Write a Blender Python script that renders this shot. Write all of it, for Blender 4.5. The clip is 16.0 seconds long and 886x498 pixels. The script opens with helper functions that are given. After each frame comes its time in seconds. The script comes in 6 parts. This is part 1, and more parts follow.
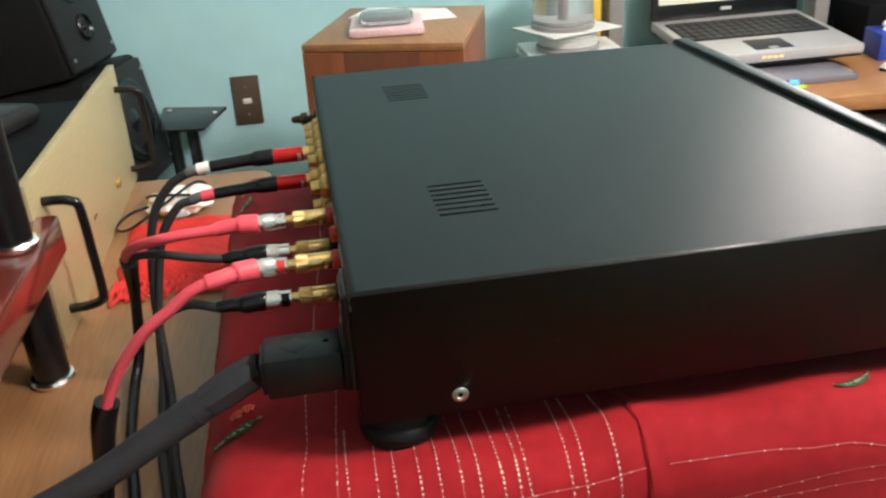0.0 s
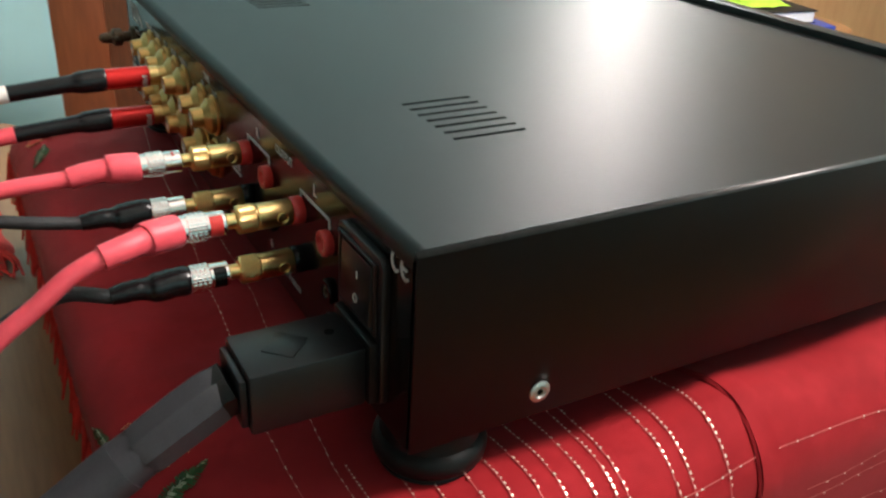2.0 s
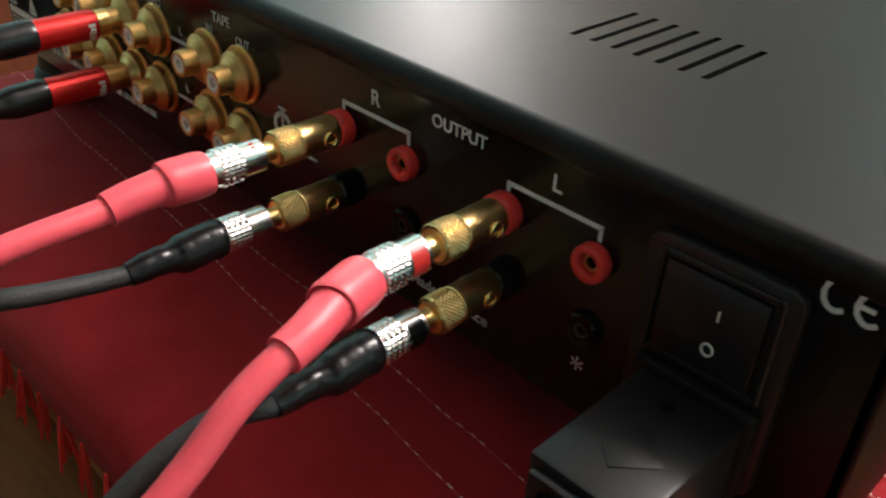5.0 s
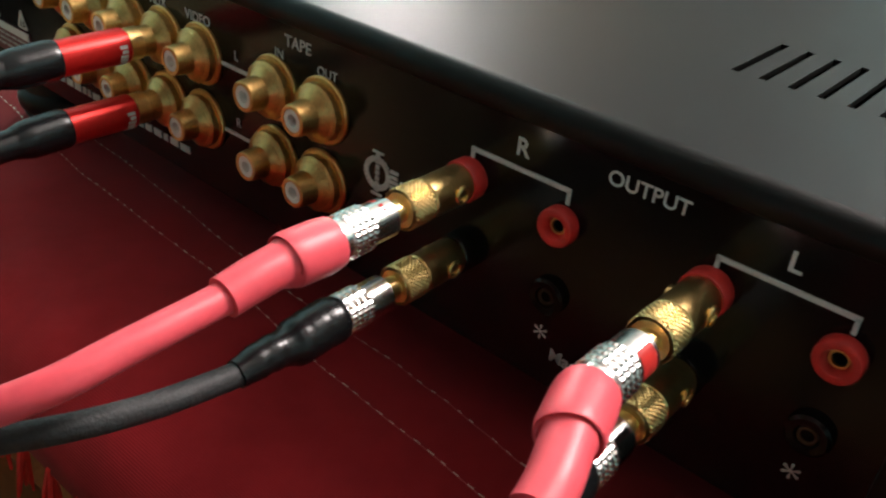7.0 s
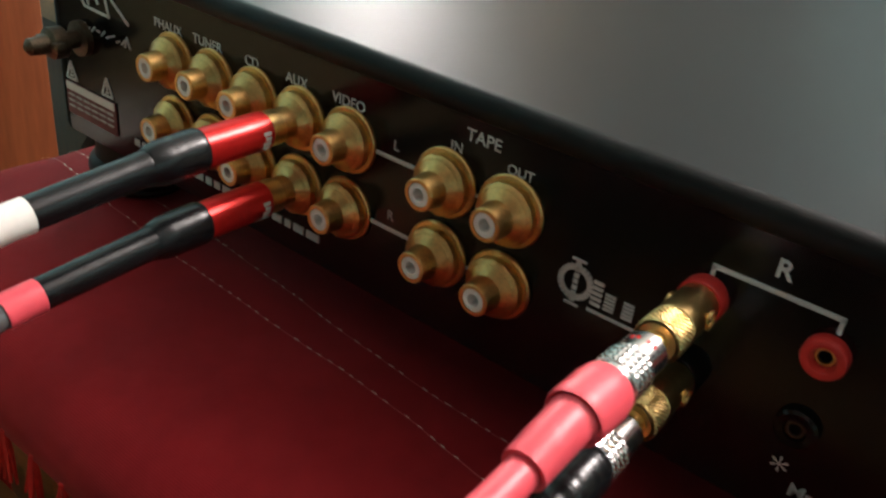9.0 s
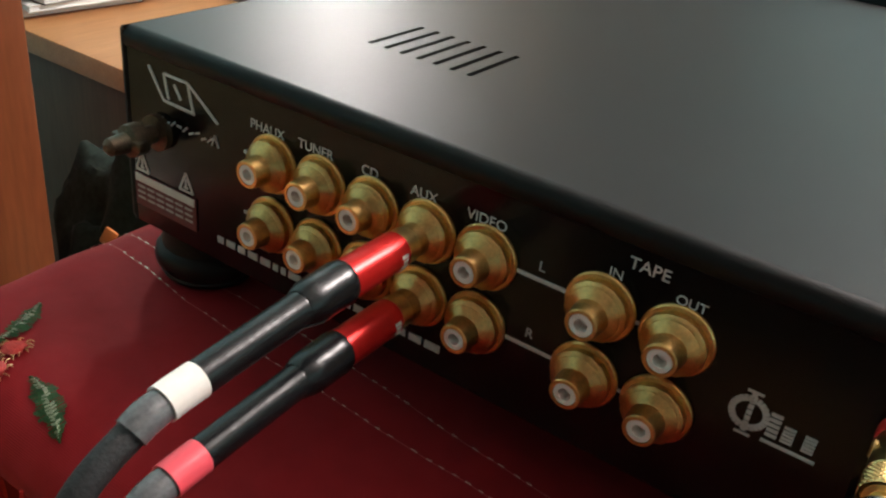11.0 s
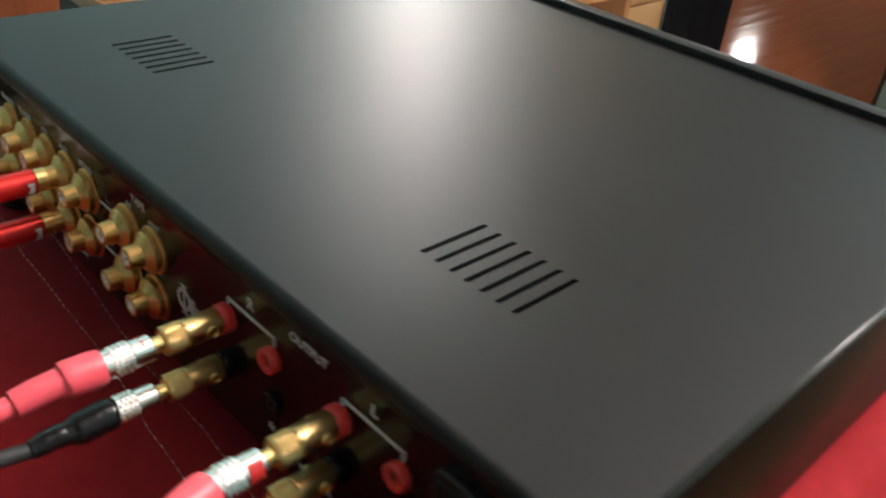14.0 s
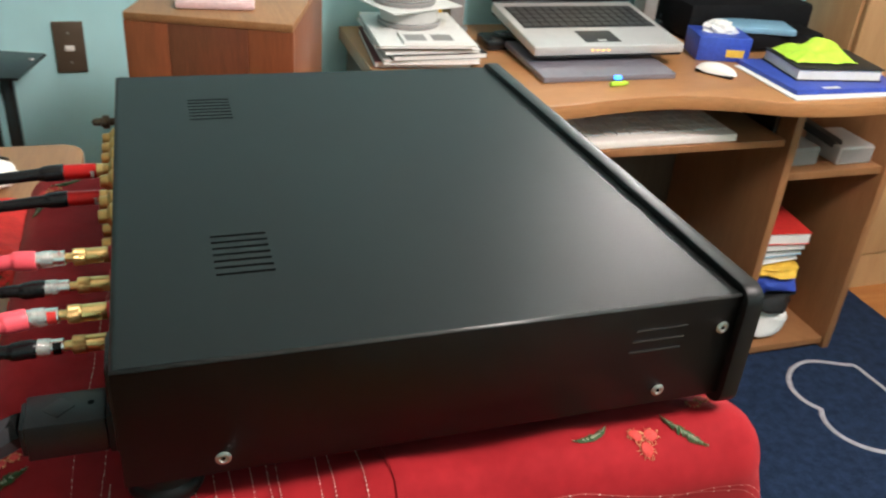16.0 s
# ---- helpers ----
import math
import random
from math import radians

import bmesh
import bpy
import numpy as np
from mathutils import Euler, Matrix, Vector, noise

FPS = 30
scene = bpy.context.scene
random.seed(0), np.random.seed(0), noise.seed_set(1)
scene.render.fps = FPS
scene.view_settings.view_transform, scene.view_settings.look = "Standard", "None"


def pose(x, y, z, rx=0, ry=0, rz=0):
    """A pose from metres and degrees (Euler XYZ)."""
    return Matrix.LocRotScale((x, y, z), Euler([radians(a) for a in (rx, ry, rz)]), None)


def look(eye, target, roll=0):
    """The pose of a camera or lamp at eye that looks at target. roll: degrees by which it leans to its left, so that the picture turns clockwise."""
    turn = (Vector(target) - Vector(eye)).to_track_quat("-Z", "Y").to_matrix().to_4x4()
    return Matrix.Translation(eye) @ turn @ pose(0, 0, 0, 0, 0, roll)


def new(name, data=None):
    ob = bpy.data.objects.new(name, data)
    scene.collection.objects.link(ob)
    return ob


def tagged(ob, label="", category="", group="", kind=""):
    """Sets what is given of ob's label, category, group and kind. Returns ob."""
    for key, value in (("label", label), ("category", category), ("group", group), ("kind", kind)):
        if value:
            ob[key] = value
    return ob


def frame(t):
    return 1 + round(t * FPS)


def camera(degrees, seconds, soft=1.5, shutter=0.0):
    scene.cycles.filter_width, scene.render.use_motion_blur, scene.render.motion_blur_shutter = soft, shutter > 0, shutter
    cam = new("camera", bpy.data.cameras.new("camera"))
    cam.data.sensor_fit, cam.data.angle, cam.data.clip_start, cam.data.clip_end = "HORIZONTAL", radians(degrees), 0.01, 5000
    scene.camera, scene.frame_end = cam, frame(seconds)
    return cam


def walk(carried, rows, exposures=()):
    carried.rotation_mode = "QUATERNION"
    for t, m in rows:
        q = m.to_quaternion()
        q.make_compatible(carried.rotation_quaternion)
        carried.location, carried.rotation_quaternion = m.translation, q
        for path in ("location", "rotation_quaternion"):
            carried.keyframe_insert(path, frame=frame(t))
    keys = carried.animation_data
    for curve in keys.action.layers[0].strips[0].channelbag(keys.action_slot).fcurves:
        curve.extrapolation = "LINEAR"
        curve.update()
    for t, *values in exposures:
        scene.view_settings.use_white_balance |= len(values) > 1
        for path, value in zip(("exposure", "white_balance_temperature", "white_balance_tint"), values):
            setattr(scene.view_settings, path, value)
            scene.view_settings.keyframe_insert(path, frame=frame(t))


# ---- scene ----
cam = camera(54.4, 16.0, soft=2.2, shutter=0.4)
PATH = [
    (0, (-0.008, -0.349, 1.186), (0.269, 1.434, 0.324), -3.1),
    (0.2, (-0.008, -0.352, 1.193), (0.310, 1.422, 0.329), -2.8),
    (0.5, (-0.008, -0.347, 1.204), (0.325, 1.417, 0.321), -2.9),
    (1, (-0.055, -0.295, 1.162), (0.436, 1.419, 0.258), -2.0),
    (1.5, (-0.094, -0.233, 1.14), (0.604, 1.391, 0.205), 0.0),
    (2, (-0.101, -0.189, 1.114), (0.797, 1.342, 0.192), 3.3),
    (2.5, (-0.117, -0.156, 1.091), (0.893, 1.288, 0.145), 5.1),
    (3, (-0.135, -0.123, 1.087), (0.968, 1.24, 0.124), 6.0),
    (3.2, (-0.142, -0.114, 1.087), (0.98, 1.232, 0.122), 5.5),
    (5.3, (-0.145, -0.013, 1.081), (1.078, 1.135, -0.009), 3.1),
    (5.5, (-0.148, -0.006, 1.084), (1.091, 1.124, -0.007), 3.5),
    (6, (-0.144, 0.014, 1.074), (1.134, 1.09, -0.025), 4.5),
    (6.5, (-0.146, 0.032, 1.075), (1.163, 1.097, 0.001), 4.9),
    (7, (-0.151, 0.046, 1.07), (1.188, 1.091, 0.015), 5.8),
    (7.5, (-0.153, 0.062, 1.066), (1.212, 1.094, 0.031), 6.3),
    (8, (-0.159, 0.075, 1.07), (1.212, 1.111, 0.047), 6.5),
    (8.5, (-0.162, 0.095, 1.067), (1.233, 1.099, 0.044), 7.1),
    (9, (-0.168, 0.114, 1.072), (1.258, 1.099, 0.074), 7.3),
    (9.5, (-0.173, 0.135, 1.077), (1.285, 1.079, 0.086), 7.9),
    (10, (-0.182, 0.154, 1.081), (1.321, 1.067, 0.129), 8.9),
    (10.2, (-0.178, 0.159, 1.088), (1.305, 1.076, 0.109), 8.1),
    (12.3, (-0.19, 0.182, 1.093), (1.321, 1.044, 0.106), 7.4),
    (12.5, (-0.185, 0.173, 1.093), (1.328, 1.04, 0.114), 7.9),
    (13, (-0.167, 0.123, 1.109), (1.319, 1.01, 0.107), 8.0),
    (13.5, (-0.133, 0.05, 1.126), (1.246, 1.055, 0.083), 7.4),
    (14, (-0.127, -0.057, 1.162), (1.125, 1.091, 0.106), 7.2),
    (14.5, (-0.085, -0.147, 1.199), (1.031, 1.139, 0.15), 5.6),
    (15, (-0.041, -0.232, 1.23), (0.914, 1.203, 0.216), 5.4),
    (15.5, (0.001, -0.3, 1.244), (0.775, 1.25, 0.245), 6.0),
    (16, (0.036, -0.346, 1.259), (0.631, 1.289, 0.272), 4.8),
]
walk(cam, [(t, look(eye, target, roll)) for t, eye, target, roll in PATH])

# ---- world and lights ----
world = bpy.data.worlds.new("room_world")
scene.world = world
world.use_nodes = True
world.node_tree.nodes["Background"].inputs[0].default_value = (0.55, 0.65, 0.8, 1)
world.node_tree.nodes["Background"].inputs[1].default_value = 0.02


def bulb(name, place, watts, radius, colour):
    data = bpy.data.lights.new(name, "POINT")
    data.energy, data.shadow_soft_size, data.color = watts, radius, colour
    ob = new(name, data)
    ob.location = place
    return ob


LAMP = (1.14, -0.40, 2.28)
DESK_LAMP = (1.20, 1.33, 1.54)
bulb("ceiling_bulb", LAMP, 148, 0.22, (1.0, 0.893, 0.865))
bulb("desk_bulb", DESK_LAMP, 28, 0.035, (1.0, 0.93, 0.89))
bulb("hall_bulb", (6.5, 3.0, 1.0), 34, 0.075, (1.0, 0.94, 0.89))


# ---- materials ----
def mat(name, colour, rough=0.5, metal=0.0, vary=0.15, scale=30.0, bump=0.0, bump_scale=200.0, coat=0.0, spec=0.5,
        stretch=(1, 1, 1), second=None, rvary=0.0):
    """Base colour with noise at two scales, fine relief, and roughness that varies a little."""
    m = bpy.data.materials.new(name)
    m.use_nodes = True
    nt = m.node_tree
    n, l = nt.nodes, nt.links
    b = n["Principled BSDF"]
    b.inputs["Roughness"].default_value = rough
    b.inputs["Metallic"].default_value = metal
    b.inputs["Coat Weight"].default_value = coat
    b.inputs["Coat Roughness"].default_value = 0.12
    b.inputs["Specular IOR Level"].default_value = spec
    co = n.new("ShaderNodeTexCoord")
    mp = n.new("ShaderNodeMapping")
    mp.inputs["Scale"].default_value = stretch
    l.new(co.outputs["Object"], mp.inputs["Vector"])
    big, fine = n.new("ShaderNodeTexNoise"), n.new("ShaderNodeTexNoise")
    big.inputs["Scale"].default_value, fine.inputs["Scale"].default_value = scale, scale * 7
    big.inputs["Detail"].default_value = 4
    l.new(mp.outputs[0], big.inputs["Vector"])
    l.new(mp.outputs[0], fine.inputs["Vector"])
    add = n.new("ShaderNodeMath")
    add.operation = "ADD"
    l.new(big.outputs["Fac"], add.inputs[0])
    l.new(fine.outputs["Fac"], add.inputs[1])
    ramp = n.new("ShaderNodeMapRange")
    ramp.inputs["From Min"].default_value, ramp.inputs["From Max"].default_value = 0.65, 1.35
    l.new(add.outputs[0], ramp.inputs["Value"])
    mix = n.new("ShaderNodeMix")
    mix.data_type = "RGBA"
    lo = second or tuple(c * (1 - vary) for c in colour)
    hi = colour if second else tuple(min(c * (1 + vary), 1) for c in colour)
    mix.inputs["A"].default_value, mix.inputs["B"].default_value = (*lo, 1), (*hi, 1)
    l.new(ramp.outputs[0], mix.inputs["Factor"])
    l.new(mix.outputs["Result"], b.inputs["Base Color"])
    if rvary:
        rr = n.new("ShaderNodeMapRange")
        rr.inputs["To Min"].default_value, rr.inputs["To Max"].default_value = rough - rvary, rough + rvary
        l.new(big.outputs["Fac"], rr.inputs["Value"])
        l.new(rr.outputs[0], b.inputs["Roughness"])
    if bump:
        tex = n.new("ShaderNodeTexNoise")
        tex.inputs["Scale"].default_value = bump_scale
        l.new(mp.outputs[0], tex.inputs["Vector"])
        bp = n.new("ShaderNodeBump")
        bp.inputs["Strength"].default_value = bump
        bp.inputs["Distance"].default_value = 0.001
        l.new(tex.outputs["Fac"], bp.inputs["Height"])
        l.new(bp.outputs[0], b.inputs["Normal"])
    return m


def glow(name, colour, strength):
    m = mat(name, colour, 0.4)
    b = m.node_tree.nodes["Principled BSDF"]
    b.inputs["Emission Color"].default_value = (*colour, 1)
    b.inputs["Emission Strength"].default_value = strength
    return m


def glass(name, colour, rough=0.05):
    m = mat(name, colour, rough, vary=0.02)
    m.node_tree.nodes["Principled BSDF"].inputs["Transmission Weight"].default_value = 0.8
    return m


def wood(name, dark, light, along, rough=0.4, coat=0.0, scale=9.0):
    st = [8.0, 8.0, 8.0]
    st[along] = 0.7
    return mat(name, light, rough, second=dark, scale=scale, stretch=st, bump=0.06, bump_scale=40, coat=coat, rvary=0.06)


def weave(name, colour, dark, pitch):
    """Woven cloth: crossed threads in relief over the colour noise."""
    m = mat(name, colour, 0.75, second=dark, scale=14.0, spec=0.13)
    n, l = m.node_tree.nodes, m.node_tree.links
    b = n["Principled BSDF"]
    co = n.new("ShaderNodeTexCoord")
    waves = []
    for axis in "XY":
        w = n.new("ShaderNodeTexWave")
        w.bands_direction = axis
        w.inputs["Scale"].default_value = pitch
        w.inputs["Distortion"].default_value = 0.6
        w.inputs["Detail"].default_value = 1.0
        l.new(co.outputs["UV"], w.inputs["Vector"])
        waves.append(w)
    a = n.new("ShaderNodeMath")
    a.operation = "ADD"
    l.new(waves[0].outputs["Fac"], a.inputs[0])
    l.new(waves[1].outputs["Fac"], a.inputs[1])
    bp = n.new("ShaderNodeBump")
    bp.inputs["Strength"].default_value, bp.inputs["Distance"].default_value = 0.16, 0.0005
    l.new(a.outputs[0], bp.inputs["Height"])
    l.new(bp.outputs[0], b.inputs["Normal"])
    b.inputs["Sheen Weight"].default_value = 0.05
    return m


M = {}
M["satin"] = mat("satin_black_paint", (0.0026, 0.0023, 0.0022), 0.455, vary=0.12, scale=60, bump=0.05, bump_scale=2500, spec=0.29)
# paler, glossier black: the lid rims' highlight put into the colour
M["edge"] = mat("edge_highlight_paint", (0.030, 0.029, 0.028), 0.30, vary=0.35, scale=90, spec=0.5)
M["gloss_black"] = mat("gloss_black_panel", (0.005, 0.005, 0.005), 0.18, vary=0.2, scale=40, rvary=0.04, spec=0.25)
M["front"] = mat("black_anodised_front", (0.009, 0.009, 0.009), 0.42, scale=50, spec=0.25)
M["slot"] = mat("dark_slot", (0.003, 0.003, 0.003), 0.8, spec=0.05)
M["matt_black"] = mat("matt_black_steel", (0.008, 0.008, 0.009), 0.7, spec=0.08, vary=0.3, scale=30)
M["hall"] = mat("terracotta_beige_paint", (0.42, 0.24, 0.15), 0.7, vary=0.06, scale=2)
M["rubber"] = mat("black_rubber", (0.007, 0.007, 0.007), 0.42, scale=60, spec=0.2)
M["black_plastic"] = mat("black_plastic", (0.006, 0.006, 0.006), 0.46, spec=0.2, scale=80, bump=0.1, bump_scale=900)
M["gloss_plastic"] = mat("smooth_black_plastic", (0.008, 0.008, 0.009), 0.34, spec=0.33, scale=80, vary=0.2)
M["gold"] = mat("gold_plate", (0.88, 0.60, 0.25), 0.30, 1.0, vary=0.1, scale=120, rvary=0.06)
M["old_gold"] = mat("dull_gold_plate", (0.70, 0.42, 0.155), 0.36, 1.0, vary=0.2, scale=150, rvary=0.1)
M["chrome"] = mat("nickel_plate", (0.95, 0.90, 0.87), 0.24, 1.0, vary=0.03, scale=120, rvary=0.05)
M["steel"] = mat("screw_steel", (0.48, 0.47, 0.45), 0.42, 1.0, scale=200)
M["bronze"] = mat("dark_bronze", (0.10, 0.07, 0.045), 0.45, 0.7, vary=0.4, scale=150)
M["white_plastic"] = mat("white_plastic", (0.88, 0.83, 0.77), 0.6, scale=80, vary=0.05, spec=0.2)
M["red_plastic"] = mat("red_plastic", (0.62, 0.035, 0.03), 0.35, scale=80)
M["red_metal"] = mat("red_anodised", (0.62, 0.02, 0.018), 0.28, 0.55, vary=0.1, scale=90)
M["pink"] = mat("pink_heatshrink", (0.86, 0.095, 0.125), 0.42, vary=0.06, scale=60, bump=0.05, bump_scale=300)
M["shrink"] = mat("black_heatshrink", (0.008, 0.008, 0.009), 0.27, spec=0.4, scale=60, bump=0.12, bump_scale=300)
M["cable"] = mat("grey_braid_cable", (0.022, 0.022, 0.023), 0.62, vary=0.3, scale=300, bump=0.3, bump_scale=900)
M["cord"] = mat("grey_power_cord", (0.027, 0.026, 0.030), 0.6, vary=0.2, scale=200, bump=0.06, bump_scale=900)
M["clear"] = mat("clear_sleeve", (0.12, 0.12, 0.125), 0.25, vary=0.35, scale=100, coat=0.4)
M["print"] = mat("white_screen_print", (0.60, 0.59, 0.57), 0.5, vary=0.06, scale=200)
M["print_dim"] = mat("grey_screen_print", (0.42, 0.41, 0.40), 0.5, vary=0.1, scale=200)
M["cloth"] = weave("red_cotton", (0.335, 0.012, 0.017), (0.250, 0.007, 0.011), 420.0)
M["cloth2"] = weave("red_cotton_darker", (0.300, 0.010, 0.015), (0.225, 0.006, 0.010), 420.0)
M["thread"] = mat("gold_silver_thread", (0.82, 0.66, 0.52), 0.35, 0.5, vary=0.35, scale=400)
M["dull_thread"] = mat("pink_cotton_thread", (0.46, 0.085, 0.075), 0.6, vary=0.3, scale=300)
M["leaf_pale"] = mat("pale_green_embroidery", (0.50, 0.56, 0.38), 0.5, vary=0.4, scale=300, bump=0.5, bump_scale=900)
M["leaf"] = mat("green_embroidery", (0.045, 0.13, 0.035), 0.6, vary=0.6, scale=250, bump=0.5, bump_scale=700)
M["berry"] = mat("red_embroidery", (0.62, 0.06, 0.05), 0.6, vary=0.3, scale=300, bump=0.4, bump_scale=700)
M["goldthread"] = mat("gold_embroidery", (0.75, 0.45, 0.2), 0.4, 0.4, vary=0.4, scale=300)
M["wall"] = mat("teal_wall_paint", (0.46, 0.77, 0.79), 0.7, vary=0.05, scale=2.0, bump=0.12, bump_scale=60)
M["ceiling"] = mat("white_ceiling_paint", (0.78, 0.77, 0.74), 0.8, vary=0.03, scale=2)
M["bench"] = wood("tan_bench_wood", (0.235, 0.108, 0.041), (0.35, 0.175, 0.072), 1, 0.42, scale=6)
M["desk"] = wood("honey_desk_laminate", (0.36, 0.160, 0.058), (0.47, 0.225, 0.090), 0, 0.36, scale=5)
M["desk_side"] = wood("brown_desk_board", (0.27, 0.12, 0.048), (0.36, 0.17, 0.072), 2, 0.42, scale=5)
M["dark_board"] = wood("dark_brown_board", (0.075, 0.045, 0.028), (0.11, 0.068, 0.042), 2, 0.5, scale=5)
M["wardrobe"] = wood("light_beech_laminate", (0.46, 0.262, 0.118), (0.55, 0.335, 0.165), 2, 0.4, scale=4)
M["speaker"] = wood("red_walnut_veneer", (0.165, 0.045, 0.016), (0.24, 0.072, 0.026), 2, 0.35, scale=5, coat=0.15)
M["speaker_dark"] = wood("dark_walnut_veneer", (0.10, 0.03, 0.014), (0.17, 0.055, 0.024), 2, 0.35, scale=9, coat=0.15)
M["parquet"] = wood("varnished_floor_board", (0.36, 0.135, 0.038), (0.47, 0.195, 0.06), 0, 0.24, coat=0.15, scale=4)
M["hall_floor"] = wood("dark_varnished_floor", (0.36, 0.09, 0.026), (0.50, 0.145, 0.042), 0, 0.10, scale=3)
M["hall_floor"].node_tree.nodes["Principled BSDF"].inputs["Specular IOR Level"].default_value = 0.3
M["red_shelf"] = mat("maroon_lacquer", (0.13, 0.025, 0.018), 0.16, vary=0.15, scale=20, coat=0.5)
M["tube_black"] = mat("black_lacquered_tube", (0.008, 0.008, 0.009), 0.25, scale=60)
M["champagne"] = mat("champagne_aluminium", (0.50, 0.41, 0.22), 0.5, 0.35, vary=0.08, scale=30, stretch=(1, 1, 12))
M["speaker_black"] = mat("black_textured_vinyl", (0.010, 0.0095, 0.010), 0.55, vary=0.25, scale=60, bump=0.25, bump_scale=500, spec=0.2)
M["speaker_grey"] = mat("dark_grey_baffle", (0.018, 0.017, 0.018), 0.5, vary=0.25, scale=60, bump=0.2, bump_scale=500, spec=0.25)
M["brown_plate"] = mat("bronze_wall_plate", (0.14, 0.10, 0.07), 0.4, 0.4, vary=0.1, scale=60)
M["rug_blue"] = mat("navy_pile", (0.017, 0.031, 0.066), 0.95, vary=0.45, scale=45, bump=0.8, bump_scale=350, spec=0.1)
M["rug_grey"] = mat("grey_pile", (0.40, 0.39, 0.42), 0.95, vary=0.2, scale=90, bump=0.8, bump_scale=350, spec=0.1)
M["slit"] = mat("dark_grey_slit", (0.022, 0.021, 0.020), 0.5)
M["silver"] = mat("silver_plastic", (0.58, 0.56, 0.55), 0.36, 0.3, vary=0.05, scale=40)
M["dark_keys"] = mat("dark_grey_keys", (0.03, 0.03, 0.032), 0.5, scale=60)
M["paper"] = mat("white_paper", (0.80, 0.79, 0.76), 0.7, vary=0.05, scale=20)
M["pink_paper"] = mat("pinkish_blister", (0.72, 0.50, 0.50), 0.3, vary=0.12, scale=30)
M["blue_card"] = mat("royal_blue_card", (0.035, 0.075, 0.42), 0.35, vary=0.2, scale=20)
M["pale_blue"] = mat("pale_blue_plastic", (0.20, 0.38, 0.52), 0.4, vary=0.1, scale=30)
M["neon"] = mat("neon_green_cloth", (0.50, 0.82, 0.06), 0.8, vary=0.2, scale=60, bump=0.4, bump_scale=300)
M["red_cloth"] = mat("scarlet_pouch_cloth", (0.62, 0.02, 0.015), 0.75, vary=0.25, scale=70, bump=0.5, bump_scale=400)
M["black_cloth"] = mat("black_garment_cloth", (0.005, 0.005, 0.006), 0.95, spec=0.1, vary=0.3, scale=30, bump=0.5, bump_scale=250)
M["yellow"] = mat("yellow_note", (0.80, 0.50, 0.06), 0.7, vary=0.08, scale=30)
M["grey_plastic"] = mat("grey_plastic", (0.30, 0.29, 0.28), 0.45, vary=0.12, scale=40)
M["maroon"] = mat("maroon_card", (0.12, 0.02, 0.025), 0.5, scale=30)
M["clear_plastic"] = glass("clear_spindle_cover", (0.9, 0.9, 0.9))
M["acrylic"] = mat("clear_acrylic", (0.20, 0.185, 0.215), 0.18, vary=0.06, scale=12, coat=0.3)
M["screen"] = glow("laptop_screen", (0.52, 0.50, 0.38), 0.55)
M["led_blue"] = glow("blue_led", (0.05, 0.25, 1.0), 3.0)
M["led_amber"] = glow("amber_led", (1.0, 0.45, 0.08), 2.5)
M["persian_cream"] = mat("persian_wool_cream", (0.50, 0.36, 0.17), 0.95, vary=0.25, scale=60, bump=0.8, bump_scale=300, spec=0.1)
def carpet(name):
    """Wool rug with small scattered motifs in four yarn colours."""
    m = mat(name, (0.16, 0.075, 0.04), 0.95, vary=0.4, scale=60, bump=0.8, bump_scale=300, spec=0.1)
    n, l = m.node_tree.nodes, m.node_tree.links
    b = n["Principled BSDF"]
    co = n.new("ShaderNodeTexCoord")
    wob = n.new("ShaderNodeTexNoise")
    wob.inputs["Scale"].default_value = 30
    mix = n.new("ShaderNodeMix")
    mix.data_type = "VECTOR"
    mix.inputs["Factor"].default_value = 0.06
    l.new(co.outputs["Object"], wob.inputs["Vector"])
    l.new(co.outputs["Object"], mix.inputs["A"])
    l.new(wob.outputs["Color"], mix.inputs["B"])
    v = n.new("ShaderNodeTexVoronoi")
    v.inputs["Scale"].default_value = 48
    l.new(mix.outputs["Result"], v.inputs["Vector"])
    ramp = n.new("ShaderNodeValToRGB")
    ramp.color_ramp.interpolation = "CONSTANT"
    cols = ((0.0, (0.13, 0.055, 0.028)), (0.38, (0.40, 0.28, 0.13)), (0.55, (0.045, 0.05, 0.07)), (0.66, (0.20, 0.05, 0.03)), (0.80, (0.34, 0.24, 0.12)))
    ramp.color_ramp.elements.remove(ramp.color_ramp.elements[1])
    for pos, c in cols:
        e = ramp.color_ramp.elements[0] if pos == 0.0 else ramp.color_ramp.elements.new(pos)
        e.color = (*c, 1)
    sep = n.new("ShaderNodeSeparateColor")
    l.new(v.outputs["Color"], sep.inputs[0])
    l.new(sep.outputs[0], ramp.inputs[0])
    l.new(ramp.outputs[0], b.inputs["Base Color"])
    return m


M["persian"] = carpet("persian_wool")
M["green_bag"] = mat("dark_green_nylon", (0.013, 0.020, 0.016), 0.8, spec=0.15, vary=0.6, scale=18, bump=0.6, bump_scale=120)
M["orange"] = mat("orange_tag", (0.55, 0.17, 0.04), 0.6, vary=0.2, scale=50)


# ---- mesh helpers ----
def thing(name, label, category, place=(0, 0, 0), group="", kind=""):
    ob = new(name)
    ob.location = place
    ob.empty_display_size = 0.02
    return tagged(ob, label, category, group, kind)


